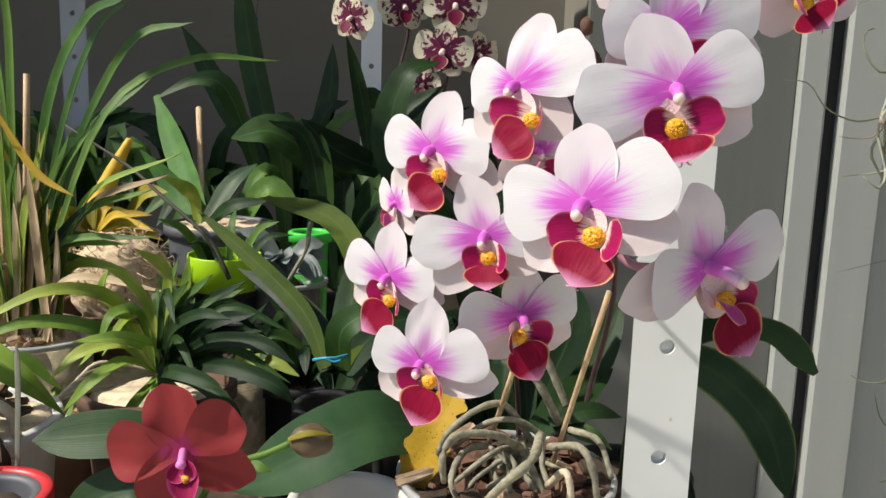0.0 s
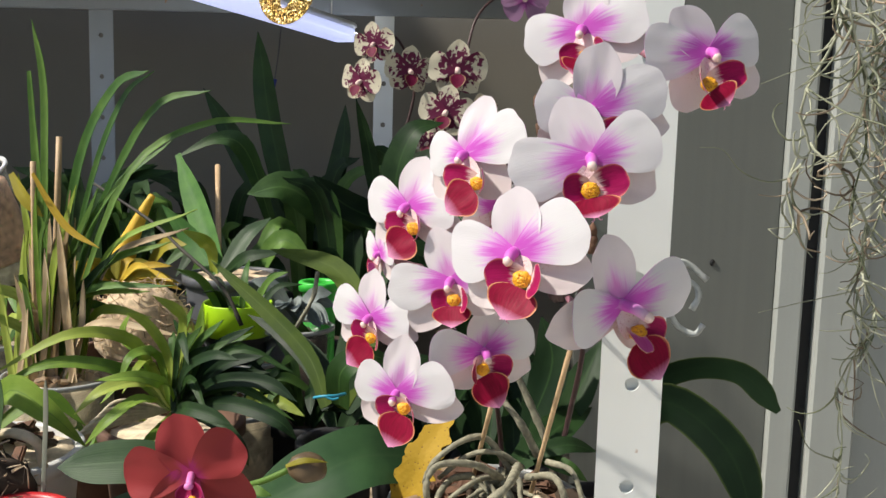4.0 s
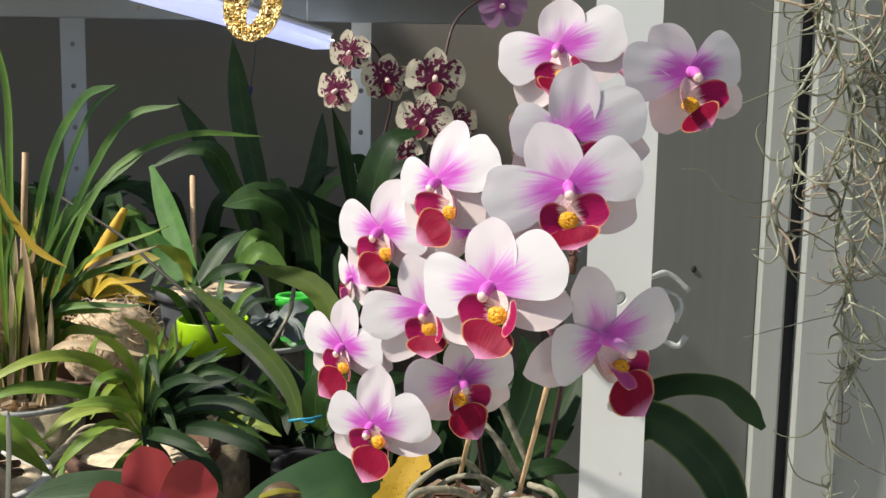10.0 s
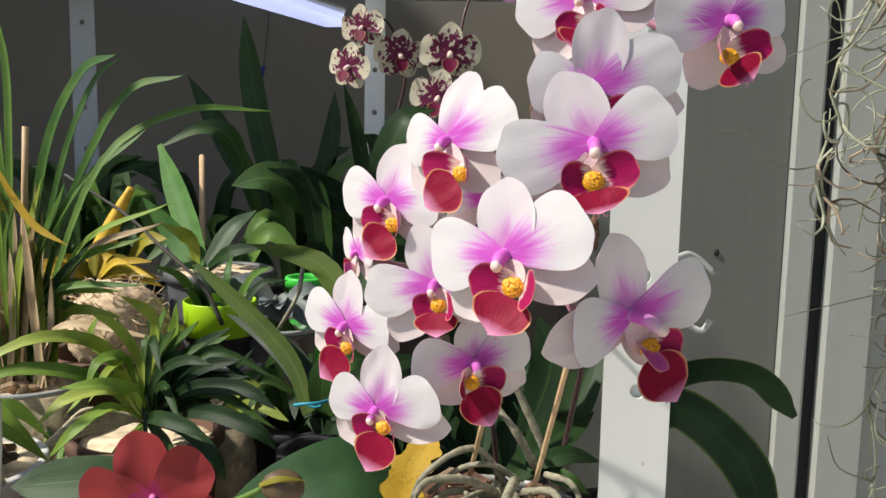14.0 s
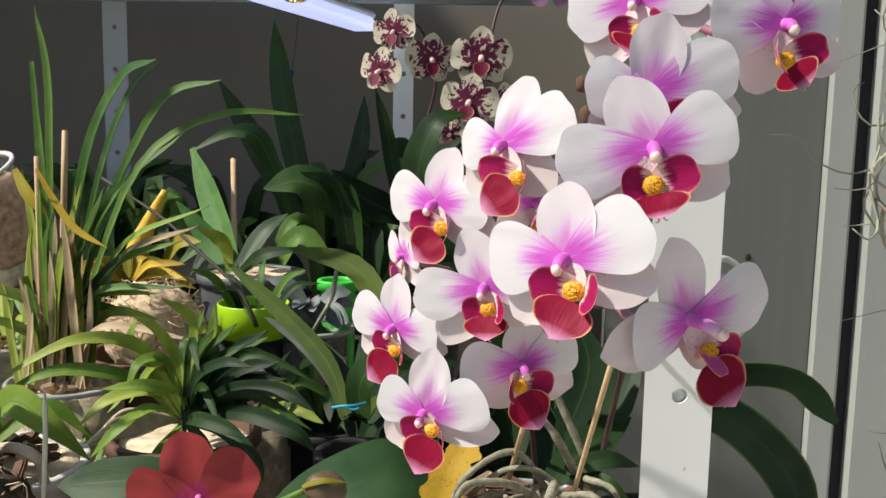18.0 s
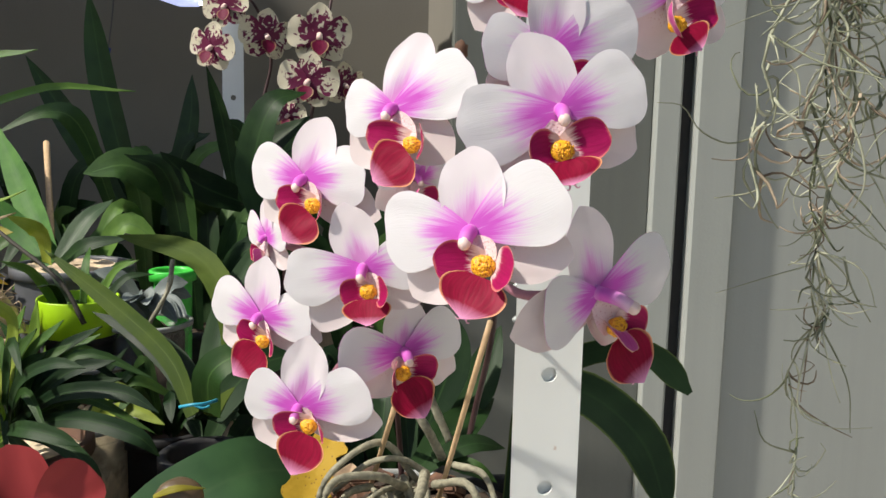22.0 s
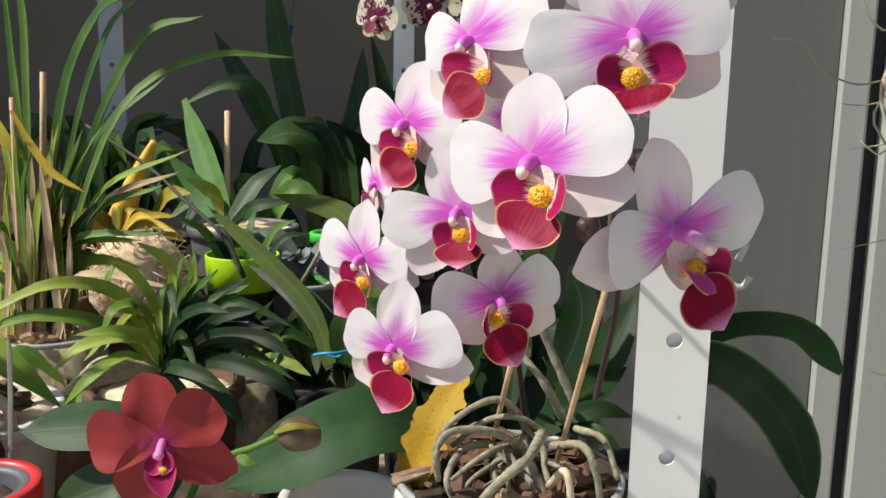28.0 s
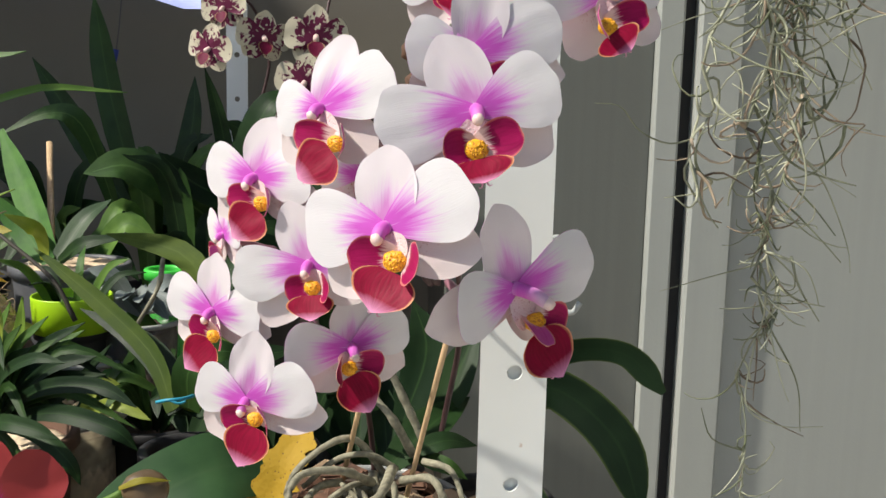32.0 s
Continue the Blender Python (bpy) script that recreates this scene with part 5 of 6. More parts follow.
leaf(tied_orchid, [(-0.076, 0.650, 1.088), (-0.060, 0.700, 1.128), (-0.093, 0.760, 1.184), (-0.168, 0.800, 1.198)], 0.022, M_LEAF_STRAP, base=0.7, tip=0.4, face=(0, -0.9, 0.5))
leaf(tied_orchid, [(-0.075, 0.640, 1.091), (-0.073, 0.630, 1.123), (-0.052, 0.630, 1.137), (-0.032, 0.640, 1.130)], 0.026, M_LEAF_MID, base=0.8)
leaf(tied_orchid, [(-0.076, 0.650, 1.086), (-0.044, 0.680, 1.115), (0.000, 0.700, 1.120)], 0.03, M_LEAF_DARK_SHADED, base=0.8)
leaf(tied_orchid, [(-0.078, 0.660, 1.082), (-0.070, 0.740, 1.148), (-0.036, 0.800, 1.211)], 0.03, M_LEAF_DARK_SHADED, base=0.8)

# ---- strap leaves behind the post ----
arch_orchid = thing("arching_orchid", (0.155, 0.68, BENCH), "moth orchid with long dark arching leaves", "orchid")
az = 1.000
pot(arch_orchid, (arch_orchid.location.x, 0.68, BENCH), 0.05, max(0.08, az - BENCH), M_BLACKPOT, "black plastic pot", M_SOIL)
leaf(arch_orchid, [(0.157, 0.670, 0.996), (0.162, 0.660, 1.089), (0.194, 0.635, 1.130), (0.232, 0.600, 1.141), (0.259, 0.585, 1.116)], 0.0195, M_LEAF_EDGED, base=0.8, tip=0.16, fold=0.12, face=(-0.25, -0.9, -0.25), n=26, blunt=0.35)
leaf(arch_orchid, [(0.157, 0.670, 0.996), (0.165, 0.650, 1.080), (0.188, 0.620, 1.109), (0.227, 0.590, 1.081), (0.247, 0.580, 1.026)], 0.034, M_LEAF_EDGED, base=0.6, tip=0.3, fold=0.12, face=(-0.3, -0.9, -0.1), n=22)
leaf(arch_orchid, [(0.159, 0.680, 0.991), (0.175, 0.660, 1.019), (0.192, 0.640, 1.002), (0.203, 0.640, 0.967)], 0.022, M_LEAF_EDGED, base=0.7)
M_SILVER_ROOT = plain("silvery_root", (0.42, 0.44, 0.42), 0.7, grain=160, vary=0.3, bump=0.4)
for pts in ([(0.170, 0.760, 1.183), (0.219, 0.790, 1.195), (0.238, 0.800, 1.197), (0.259, 0.800, 1.181)], [(0.171, 0.760, 1.158), (0.219, 0.790, 1.182), (0.244, 0.800, 1.178), (0.252, 0.800, 1.166), (0.246, 0.800, 1.151)], [(0.173, 0.760, 1.129), (0.216, 0.790, 1.151), (0.234, 0.800, 1.134), (0.250, 0.800, 1.127), (0.258, 0.800, 1.137)], [(0.173, 0.760, 1.129), (0.207, 0.790, 1.144), (0.220, 0.800, 1.121), (0.220, 0.800, 1.103)]):
    under(part("aerial_root", tube(pts, 0.0027, 14, 8, 0.0032, rough=0.25), M_SILVER_ROOT, None, "silvery white curled root"), arch_orchid)

# ---- middle of the bench ----
moss_mound = thing("moss_mound", (-0.315, 0.86, BENCH), "tan sphagnum ball planted with yellowing leaves", "moss ball")
mc = (-0.320, 0.860, 1.100)
mound = ball(0.050, (0.95, 0.8, 1.0), 60, at=mc, lump=0.10)
for v in mound.verts:
    d = (v.co - Vector(mc)).normalized()
    v.co += d * (0.003 * noise.noise(v.co * 50) + 0.0022 * noise.noise(v.co * 190) + 0.0022 * noise.noise(v.co * 420))
under(part("ball", mound, M_BURLAP), moss_mound)
rndb = random.Random(18)
for k in range(150):
    d = Vector((rndb.uniform(-1, 1), rndb.uniform(-1, 0.3), rndb.uniform(-0.2, 1))).normalized()
    b = Vector(mc) + Vector((d.x * 0.047, d.y * 0.039, d.z * 0.049))
    under(part("fibre", tube([b, b + d * 0.006 + Vector((rndb.uniform(-0.008, 0.008), 0, rndb.uniform(-0.008, 0.008))), b + d * 0.004 + Vector((rndb.uniform(-0.016, 0.016), 0, rndb.uniform(-0.016, 0.012)))], 0.0006, 5, 4, 0.0004), rndb.choice((M_BURLAP, M_DRY, M_BARK_PALE))), moss_mound)
pot(moss_mound, (mc[0], 0.86, BENCH), 0.062, mc[2] - BENCH - 0.02, M_TERRACOTTA, "reddish pot", None)
yellow_plant = thing("yellow_orchid", (-0.409, 1.08, BENCH), "small orchid with yellow and olive leaves", "orchid")
yb = (-0.413, 1.080, 1.111)
pot(yellow_plant, (yb[0], 1.08, BENCH), 0.06, yb[2] - BENCH, M_BLACKPOT, "black plastic pot", M_SOIL)
sa, sb = Vector((-0.418, 1.050, 1.137)), Vector((-0.375, 1.050, 1.230))
shoot = tube([sa, sa.lerp(sb, 0.5) + Vector((-0.003, 0, 0)), sb], 0.0165, 14, 12, 0.0040)
under(part("pseudobulb", shoot, M_YELLOW_SHOOT, None, "yellow tapering shoot with a brownish tip"), yellow_plant)
rndy = random.Random(5)
for k in range(17):
    a = radians(-18 + 216 * (k + 0.5) / 17 + rndy.uniform(-6, 6))
    b = Vector(yb) + Vector((0.008 * math.cos(a), -0.055, 0.012))
    q = rndy.uniform(0.85, 1.2)
    tip = b + Vector((0.066 * q * math.cos(a), rndy.uniform(-0.035, 0.02), 0.034 * q * math.sin(a) - 0.004))
    leaf(yellow_plant, [b, b.lerp(tip, 0.5) + Vector((0, 0, 0.010)), tip], rndy.uniform(0.012, 0.017), rndy.choice((M_LEAF_YELLOW, M_LEAF_OLIVE, M_LEAF_YELLOW)), n=8, fold=0.4)
leaf(yellow_plant, [(-0.386, 1.060, 1.136), (-0.357, 1.040, 1.168), (-0.325, 1.030, 1.171)], 0.024, M_LEAF_OLIVE)

lime_plant = thing("lime_pot_orchid", (-0.226, 0.90, BENCH), "orchid in a dark pot inside a lime green planter", "orchid")
lz = 1.125
under(part("planter", lathe([(0.034, lz - BENCH - 0.036), (0.0365, lz - BENCH - 0.035), (0.038, lz - BENCH - 0.001), (0.0375, lz - BENCH), (0.0362, lz - BENCH), (0.0358, lz - BENCH - 0.002), (0.034, lz - BENCH - 0.030), (0.001, lz - BENCH - 0.030)], 48, (lime_plant.location.x, 0.90, BENCH)), M_LIME, None, "lime green plastic planter"), lime_plant)
pot(lime_plant, (lime_plant.location.x, 0.90, BENCH), 0.032, lz - BENCH - 0.03, M_BLACKPOT, "black plastic pot under the lime sleeve")
for k in range(9):
    a = k * 0.7 + 0.2
    b = Vector((lime_plant.location.x + 0.01 * math.cos(a), 0.90 + 0.01 * math.sin(a), lz - 0.03))
    tip = b + Vector((0.06 * math.cos(a), 0.05 * math.sin(a), 0.05 + 0.01 * (k % 3)))
    leaf(lime_plant, [b, b.lerp(tip, 0.5) + Vector((0, 0, 0.02)), tip], 0.010, (M_LEAF_DARK_SHADED, M_LEAF_MID, M_LEAF)[k % 3], n=9, fold=0.35)
grey_plant = thing("grey_pot_orchid", (-0.269, 1.05, BENCH), "broad-leaved orchid in a grey plastic pot", "orchid")
yz = 1.133
pot(grey_plant, (grey_plant.location.x, 1.05, BENCH), 0.062, yz - BENCH, M_GREYPOT, "dark grey plastic pot", M_BURLAP, 0.004)
B = lambda pts, w, m=None, **k: leaf(grey_plant, pts, w, m, base=0.6, **k)
B([(-0.299, 1.080, 1.128), (-0.346, 1.150, 1.193), (-0.399, 1.220, 1.279)], 0.034, M_LEAF_FRESH, blunt=0.35, tip=0.5)
B([(-0.297, 1.060, 1.131), (-0.341, 1.100, 1.168), (-0.388, 1.120, 1.213)], 0.032, M_LEAF_FRESH)
B([(-0.290, 1.060, 1.132), (-0.262, 1.080, 1.180), (-0.235, 1.100, 1.201)], 0.028, M_LEAF_GREY)
B([(-0.294, 1.040, 1.135), (-0.295, 1.020, 1.172), (-0.322, 1.000, 1.193)], 0.022, M_LEAF_LIGHT)
B([(-0.280, 1.040, 1.135), (-0.247, 1.020, 1.159), (-0.199, 1.020, 1.167)], 0.02, M_LEAF_DARK_SHADED)
stake(grey_plant, (-0.358, 1.280, 1.261), (-0.305, 1.100, 1.132), 0.0042)
lime_two = thing("green_pot", (-0.159, 1.0, BENCH), "bright green plastic pot half hidden by leaves", "pot")
pot(lime_two, (lime_two.location.x + 0.006, 1.0, BENCH), 0.021, 1.135 - BENCH, plain("green_plastic", (0.05, 0.55, 0.06), 0.4, grain=40, vary=0.08), "bright green plastic", M_SOIL)

# succulents, wood and grey bits round the lime pot
rnds = random.Random(9)
grey_bits = thing("grey_succulent", (-0.166, 0.92, BENCH), "silvery grey-leaved succulent in a clear pot", "succulent")
gb = Vector((-0.166, 0.920, 1.101))
pot(grey_bits, (gb.x, 0.92, BENCH), 0.04, gb.z - BENCH - 0.005, M_CLEAR, "clear plastic pot", M_SOIL)
M_SILVER = leaf_material("silver_leaf", (0.13, 0.16, 0.15), (0.30, 0.34, 0.32), (0.3, 0.34, 0.3), 0.4, 0.1)
for k in range(16):
    a = rnds.uniform(0, 6.28)
    tip = gb + Vector((math.cos(a) * 0.05, math.sin(a) * 0.04, rnds.uniform(0.0, 0.05)))
    leaf(grey_bits, [gb, gb.lerp(tip, 0.5) + Vector((0, 0, 0.015)), tip], rnds.uniform(0.012, 0.02), M_SILVER, n=8, tip=0.5)
under(part("twig", tube([(-0.400, 0.930, 1.251), (-0.324, 0.900, 1.213), (-0.278, 0.870, 1.185), (-0.226, 0.840, 1.151), (-0.204, 0.830, 1.114)], 0.0016, 16, 6, 0.0022, rough=0.3), plain("dark_twig", (0.045, 0.04, 0.03), 0.7, grain=140, vary=0.4)), grey_bits)
under(part("twig", tube([(-0.131, 0.860, 1.167), (-0.133, 0.840, 1.142), (-0.150, 0.830, 1.110)], 0.0026, 10, 6, 0.002, rough=0.3), M_ROOT), grey_bits)

# ---- low plants that fill the bench ----
def tuft(x, y, z, count, seed, reach, rise, width, materials, label, pot_material=None, narrow=0.5, fill=None):
    """A low plant: leaves that spring from one crown and arch outwards."""
    rnd = random.Random(seed)
    pl = thing("small_orchid", (x, y, BENCH), label, "orchid", "small orchids on the bench")
    pot(pl, (x, y, BENCH), 0.04 if fill is None else 0.048, z - BENCH, pot_material or M_BLACKPOT, "plastic pot", fill or M_SOIL, 0.012 if fill is None else 0.004)
    if fill is not None:
        chips(pl, (x, y, z - 0.002), 0.042, 14, seed + 100, 0.008, (M_BARK_PALE, M_BURLAP, M_BARK, M_MIX_PALE))
    for k in range(count):
        a = k * 2.4 + rnd.uniform(-0.4, 0.4)
        q, up = reach * rnd.uniform(0.55, 1.15), rise * rnd.uniform(0.3, 1.1)
        b = Vector((x + 0.008 * math.cos(a), y + 0.008 * math.sin(a), z - 0.008))
        tip = Vector((x + q * math.cos(a), y + q * math.sin(a), z + up * rnd.uniform(-0.2, 0.8)))
        mid = b.lerp(tip, 0.5) + Vector((0, 0, up * 0.75))
        leaf(pl, [b, mid, tip], width * rnd.uniform(0.7, 1.25), rnd.choice(materials), fold=0.35, n=10, tip=narrow)
    return pl


GREENS = (M_LEAF, M_LEAF_LIGHT, M_LEAF_LIGHT, M_LEAF_DARK_SHADED)
tuft(-0.20, 0.78, 1.045, 9, 41, 0.075, 0.06, 0.011, GREENS, "small narrow-leaved orchid in a clear pot", M_CLEAR, fill=M_MIX_PALE)
tuft(-0.31, 0.73, 1.02, 8, 42, 0.07, 0.05, 0.010, GREENS, "small narrow-leaved orchid in a brown pot", M_TERRACOTTA, fill=M_MIX_PALE)
tuft(-0.36, 0.95, 1.05, 11, 43, 0.09, 0.07, 0.012, GREENS, "narrow-leaved orchid in a red plastic pot", M_REDPOT, fill=M_MIX_PALE)
# darkened greens replace the shade that the pots throw here
tuft(-0.13, 0.80, 1.03, 14, 44, 0.07, 0.06, 0.014, (M_LEAF_DARK_SHADED, M_LEAF_MID), "orchid in a black pot, leaves darkened as shade")
tuft(-0.50, 0.74, 1.05, 9, 45, 0.09, 0.06, 0.010, GREENS, "narrow-leaved orchid in a black pot", fill=M_MIX_PALE)
tuft(-0.56, 1.02, 1.07, 16, 46, 0.10, 0.08, 0.016, GREENS, "strap-leaved orchid in a black pot")
tuft(-0.30, 1.18, 1.08, 14, 47, 0.10, 0.10, 0.026, (M_LEAF_MID, M_LEAF_DARK_SHADED, M_LEAF), "broad-leaved orchid in a grey pot", M_GREYPOT, 0.6)
tuft(-0.47, 1.22, 1.10, 14, 48, 0.09, 0.12, 0.030, (M_LEAF_MID, M_LEAF_GREY, M_LEAF), "broad-leaved orchid in a grey pot", M_GREYPOT, 0.6)
# only the darkest green for these two, as shade behind the white orchid
tuft(-0.02, 0.74, 1.02, 12, 49, 0.08, 0.08, 0.022, (M_LEAF_DARK_SHADED,), "broad-leaved orchid in a black pot, leaves darkened as shade", None, 0.6)
tuft(0.06, 0.70, 1.03, 12, 50, 0.07, 0.08, 0.020, (M_LEAF_DARK_SHADED,), "broad-leaved orchid in a black pot, leaves darkened as shade", None, 0.6)
tuft(-0.475, 0.86, 1.085, 12, 51, 0.085, 0.05, 0.010, (M_LEAF_LIGHT, M_LEAF_LIGHT, M_LEAF), "bright narrow-leaved orchid in a clear pot", M_CLEAR, fill=M_MIX_PALE)
tuft(-0.40, 0.66, 1.03, 7, 52, 0.06, 0.05, 0.011, (M_LEAF_LIGHT, M_LEAF), "bright narrow-leaved orchid in a clear pot", M_CLEAR, fill=M_MIX_PALE)
tuft(-0.22, 0.92, 1.06, 9, 53, 0.07, 0.06, 0.012, (M_LEAF_LIGHT, M_LEAF), "bright strap-leaved orchid in a clear pot", M_CLEAR, fill=M_MIX_PALE)
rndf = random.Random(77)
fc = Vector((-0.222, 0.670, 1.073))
# leaves to the left get sunlit greens, the rest shaded ones
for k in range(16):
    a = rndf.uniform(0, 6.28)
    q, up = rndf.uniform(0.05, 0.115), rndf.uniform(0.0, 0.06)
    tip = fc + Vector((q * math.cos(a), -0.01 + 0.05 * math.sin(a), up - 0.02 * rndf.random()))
    leaf(fan_orchid, [fc, fc.lerp(tip, 0.5) + Vector((0, 0, 0.02 + up * 0.4)), tip], rndf.uniform(0.006, 0.009), rndf.choice((M_LEAF_SUNLIT, M_LEAF_LIGHT, M_LEAF) if math.cos(a) < -0.2 else (M_LEAF_MID, M_LEAF_DARK_SHADED)), fold=0.5, tip=0.55, n=10)

# ---- dark foliage along the back wall ----
def back_plant(x, y, h, seed, count, width, materials, label):
    rnd = random.Random(seed)
    pl = thing("strap_leaf_orchid", (x, y, BENCH), label, "orchid", "orchids along the back wall")
    pot(pl, (x, y, BENCH), 0.06, 0.12, M_BLACKPOT, "black plastic pot", M_SOIL)
    for k in range(count):
        a = rnd.uniform(0, 6.28)
        reach, top = rnd.uniform(0.05, 0.17), h * rnd.uniform(0.5, 1.0)
        b = Vector((x + 0.02 * math.cos(a), y + 0.02 * math.sin(a), BENCH + 0.115))
        tip = Vector((x + reach * math.cos(a), y + reach * math.sin(a) * 0.6, BENCH + 0.12 + top))
        mid = b.lerp(tip, 0.6) + Vector((-0.25 * reach * math.cos(a), 0, 0.25 * top))
        leaf(pl, [b, mid, tip], width * rnd.uniform(0.7, 1.2), rnd.choice(materials), n=12)
    return pl


DK = (M_LEAF_DARK_SHADED, M_LEAF_DARK_SHADED, M_LEAF_MID)
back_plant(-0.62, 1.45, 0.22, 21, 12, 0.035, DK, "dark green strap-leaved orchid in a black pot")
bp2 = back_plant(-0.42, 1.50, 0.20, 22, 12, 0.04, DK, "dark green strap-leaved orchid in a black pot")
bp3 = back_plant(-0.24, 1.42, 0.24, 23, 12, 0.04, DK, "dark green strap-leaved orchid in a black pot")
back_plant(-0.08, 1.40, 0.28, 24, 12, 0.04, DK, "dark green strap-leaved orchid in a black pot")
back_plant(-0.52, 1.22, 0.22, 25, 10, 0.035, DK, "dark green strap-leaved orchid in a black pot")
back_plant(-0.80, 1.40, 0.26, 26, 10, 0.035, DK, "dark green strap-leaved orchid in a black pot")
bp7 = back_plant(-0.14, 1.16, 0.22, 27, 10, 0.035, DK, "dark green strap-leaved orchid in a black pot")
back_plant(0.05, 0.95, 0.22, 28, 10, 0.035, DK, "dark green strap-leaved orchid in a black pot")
leaf(bp2, [(-0.272, 1.450, 1.129), (-0.326, 1.480, 1.335), (-0.350, 1.500, 1.488)], 0.045, M_LEAF_DARK_SHADED, base=0.7, tip=0.5)
leaf(bp2, [(-0.291, 1.450, 1.148), (-0.385, 1.480, 1.296), (-0.446, 1.500, 1.389)], 0.045, M_LEAF_DARK_SHADED)
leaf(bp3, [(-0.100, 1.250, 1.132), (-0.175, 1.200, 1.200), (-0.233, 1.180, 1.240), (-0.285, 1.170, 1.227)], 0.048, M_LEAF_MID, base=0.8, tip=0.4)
leaf(bp3, [(-0.225, 1.400, 1.136), (-0.192, 1.420, 1.282), (-0.187, 1.440, 1.364)], 0.04, M_LEAF_DARK_SHADED)
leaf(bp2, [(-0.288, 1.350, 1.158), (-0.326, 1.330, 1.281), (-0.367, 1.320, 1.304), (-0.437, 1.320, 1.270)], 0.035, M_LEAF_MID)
leaf(bp7, [(-0.035, 1.100, 1.140), (-0.073, 1.100, 1.239), (-0.053, 1.100, 1.317), (-0.011, 1.120, 1.332)], 0.05, M_LEAF_DARK_SHADED, base=0.8)

# ---- spotted orchid ----
spotted_orchid = thing("spotted_orchid", (-0.070, 1.2, BENCH), "cream moth orchid with maroon blotches on dark stems", "orchid")
pot(spotted_orchid, (spotted_orchid.location.x, 1.2, BENCH), 0.055, 0.13, M_BLACKPOT, "black plastic pot", M_SOIL)
M_MAROON = lip_material("maroon_lip", (0.20, 0.012, 0.05), (0.10, 0.006, 0.03), (0.45, 0.30, 0.16), 0.8)
PLACES = [((-0.126, 1.150, 1.385), 0.034, -30, 10), ((-0.110, 1.160, 1.436), 0.032, -20, -10), ((-0.059, 1.150, 1.401), 0.036, 20, 5), ((0.005, 1.150, 1.404), 0.042, 0, 0),
          ((-0.009, 1.140, 1.347), 0.040, -10, 8), ((-0.034, 1.160, 1.305), 0.026, -25, 0), ((0.038, 1.190, 1.346), 0.032, 30, 0)]
for k, (at, s, yaw, roll) in enumerate(PLACES):
    s *= 0.98
    bm = tube([(0, 0.02 * s, 0), (0, -0.2 * s, -0.1 * s)], 0.09 * s, 4, 8, 0.1 * s)
    fl = part("flower", bm, M_CAP, spotted_orchid, "cream bloom blotched with maroon")
    fl.matrix_parent_inverse = Matrix.Translation(spotted_orchid.location).inverted()
    fl.matrix_basis = Matrix.Translation(at) @ rot(0, 0, yaw) @ rot(5, 0, 0) @ rot(0, roll, 0)
    for a, ln, hf, sh, y in ((90, 0.95, 0.38, S_SEPAL, 0.06), (8, 1.0, 0.5, S_PETAL, 0), (172, 1.0, 0.5, S_PETAL, 0), (-48, 0.95, 0.4, S_SEPAL, 0.08), (228, 0.95, 0.4, S_SEPAL, 0.08)):
        tepal("petal" if sh is S_PETAL else "sepal", fl, a, s * ln, s * hf, sh, M_SPOT, (0, y * s, 0), 5, 0, cup=0.1, wave=0.06, seed=k * 7 + a, nu=8, nv=8)
    tepal("lip", fl, -90, s * 0.5, s * 0.28, S_LIP, M_MAROON, (0, -0.2 * s, -0.15 * s), -25, 0, "maroon lip", cup=0.2, seed=k, nu=6, nv=6)
under(part("flower_spike", tube([(spotted_orchid.location.x, 1.2, BENCH + 0.12), (-0.072, 1.200, 1.279), (-0.056, 1.200, 1.380), (-0.078, 1.190, 1.444), (-0.108, 1.180, 1.450)], 0.0025, 24, 7, 0.0016), M_SPIKE), spotted_orchid)
under(part("flower_spike", tube([(spotted_orchid.location.x + 0.02, 1.22, BENCH + 0.12), (-0.009, 1.200, 1.280), (0.014, 1.200, 1.419), (0.029, 1.220, 1.483), (0.061, 1.250, 1.518), (0.094, 1.270, 1.530)], 0.0025, 24, 7, 0.0016), M_SPIKE), spotted_orchid)
leaf(spotted_orchid, [(-0.102, 1.180, 1.202), (-0.116, 1.170, 1.295), (-0.133, 1.160, 1.363)], 0.024, M_LEAF_DARK_SHADED)
leaf(spotted_orchid, [(-0.084, 1.160, 1.188), (-0.065, 1.120, 1.259), (-0.006, 1.120, 1.304)], 0.05, M_LEAF_DARK_SHADED, base=0.8)
leaf(spotted_orchid, [(-0.070, 1.180, 1.186), (-0.144, 1.150, 1.219), (-0.187, 1.140, 1.257)], 0.045, M_LEAF_DARK_SHADED)
leaf(spotted_orchid, [(-0.070, 1.180, 1.186), (0.008, 1.150, 1.205), (0.061, 1.140, 1.259)], 0.05, M_LEAF_DARK_SHADED)
M_VIOLET = petal_material("violet_petal", (0.36, 0.20, 0.34), (0.34, 0.12, 0.30), (0.26, 0.05, 0.22), 0.3)
violet = part("flower", ball(0.004, at=(0, 0, 0)), M_CAP, spotted_orchid, "dull violet bloom")
violet.matrix_parent_inverse = Matrix.Translation(spotted_orchid.location).inverted()
violet.matrix_basis = Matrix.Translation((0.098, 1.270, 1.516))
for a in (90, 10, 170, -45, 225):
    tepal("petal", violet, a, 0.036, 0.016, S_PETAL, M_VIOLET, (0, 0, 0), 5, 0, cup=0.1, wave=0.05, seed=a, nu=8, nv=8)

# ---- cup of bark with a dried orchid ----
cup_orchid = thing("cup_orchid", (-0.539, 0.92, 1.128), "dried yellow orchid in a tilted clear cup of bark", "orchid")
cb = cup_orchid.location
ch = 1.264 - cb.z
cr, ct = 0.043, 0.86
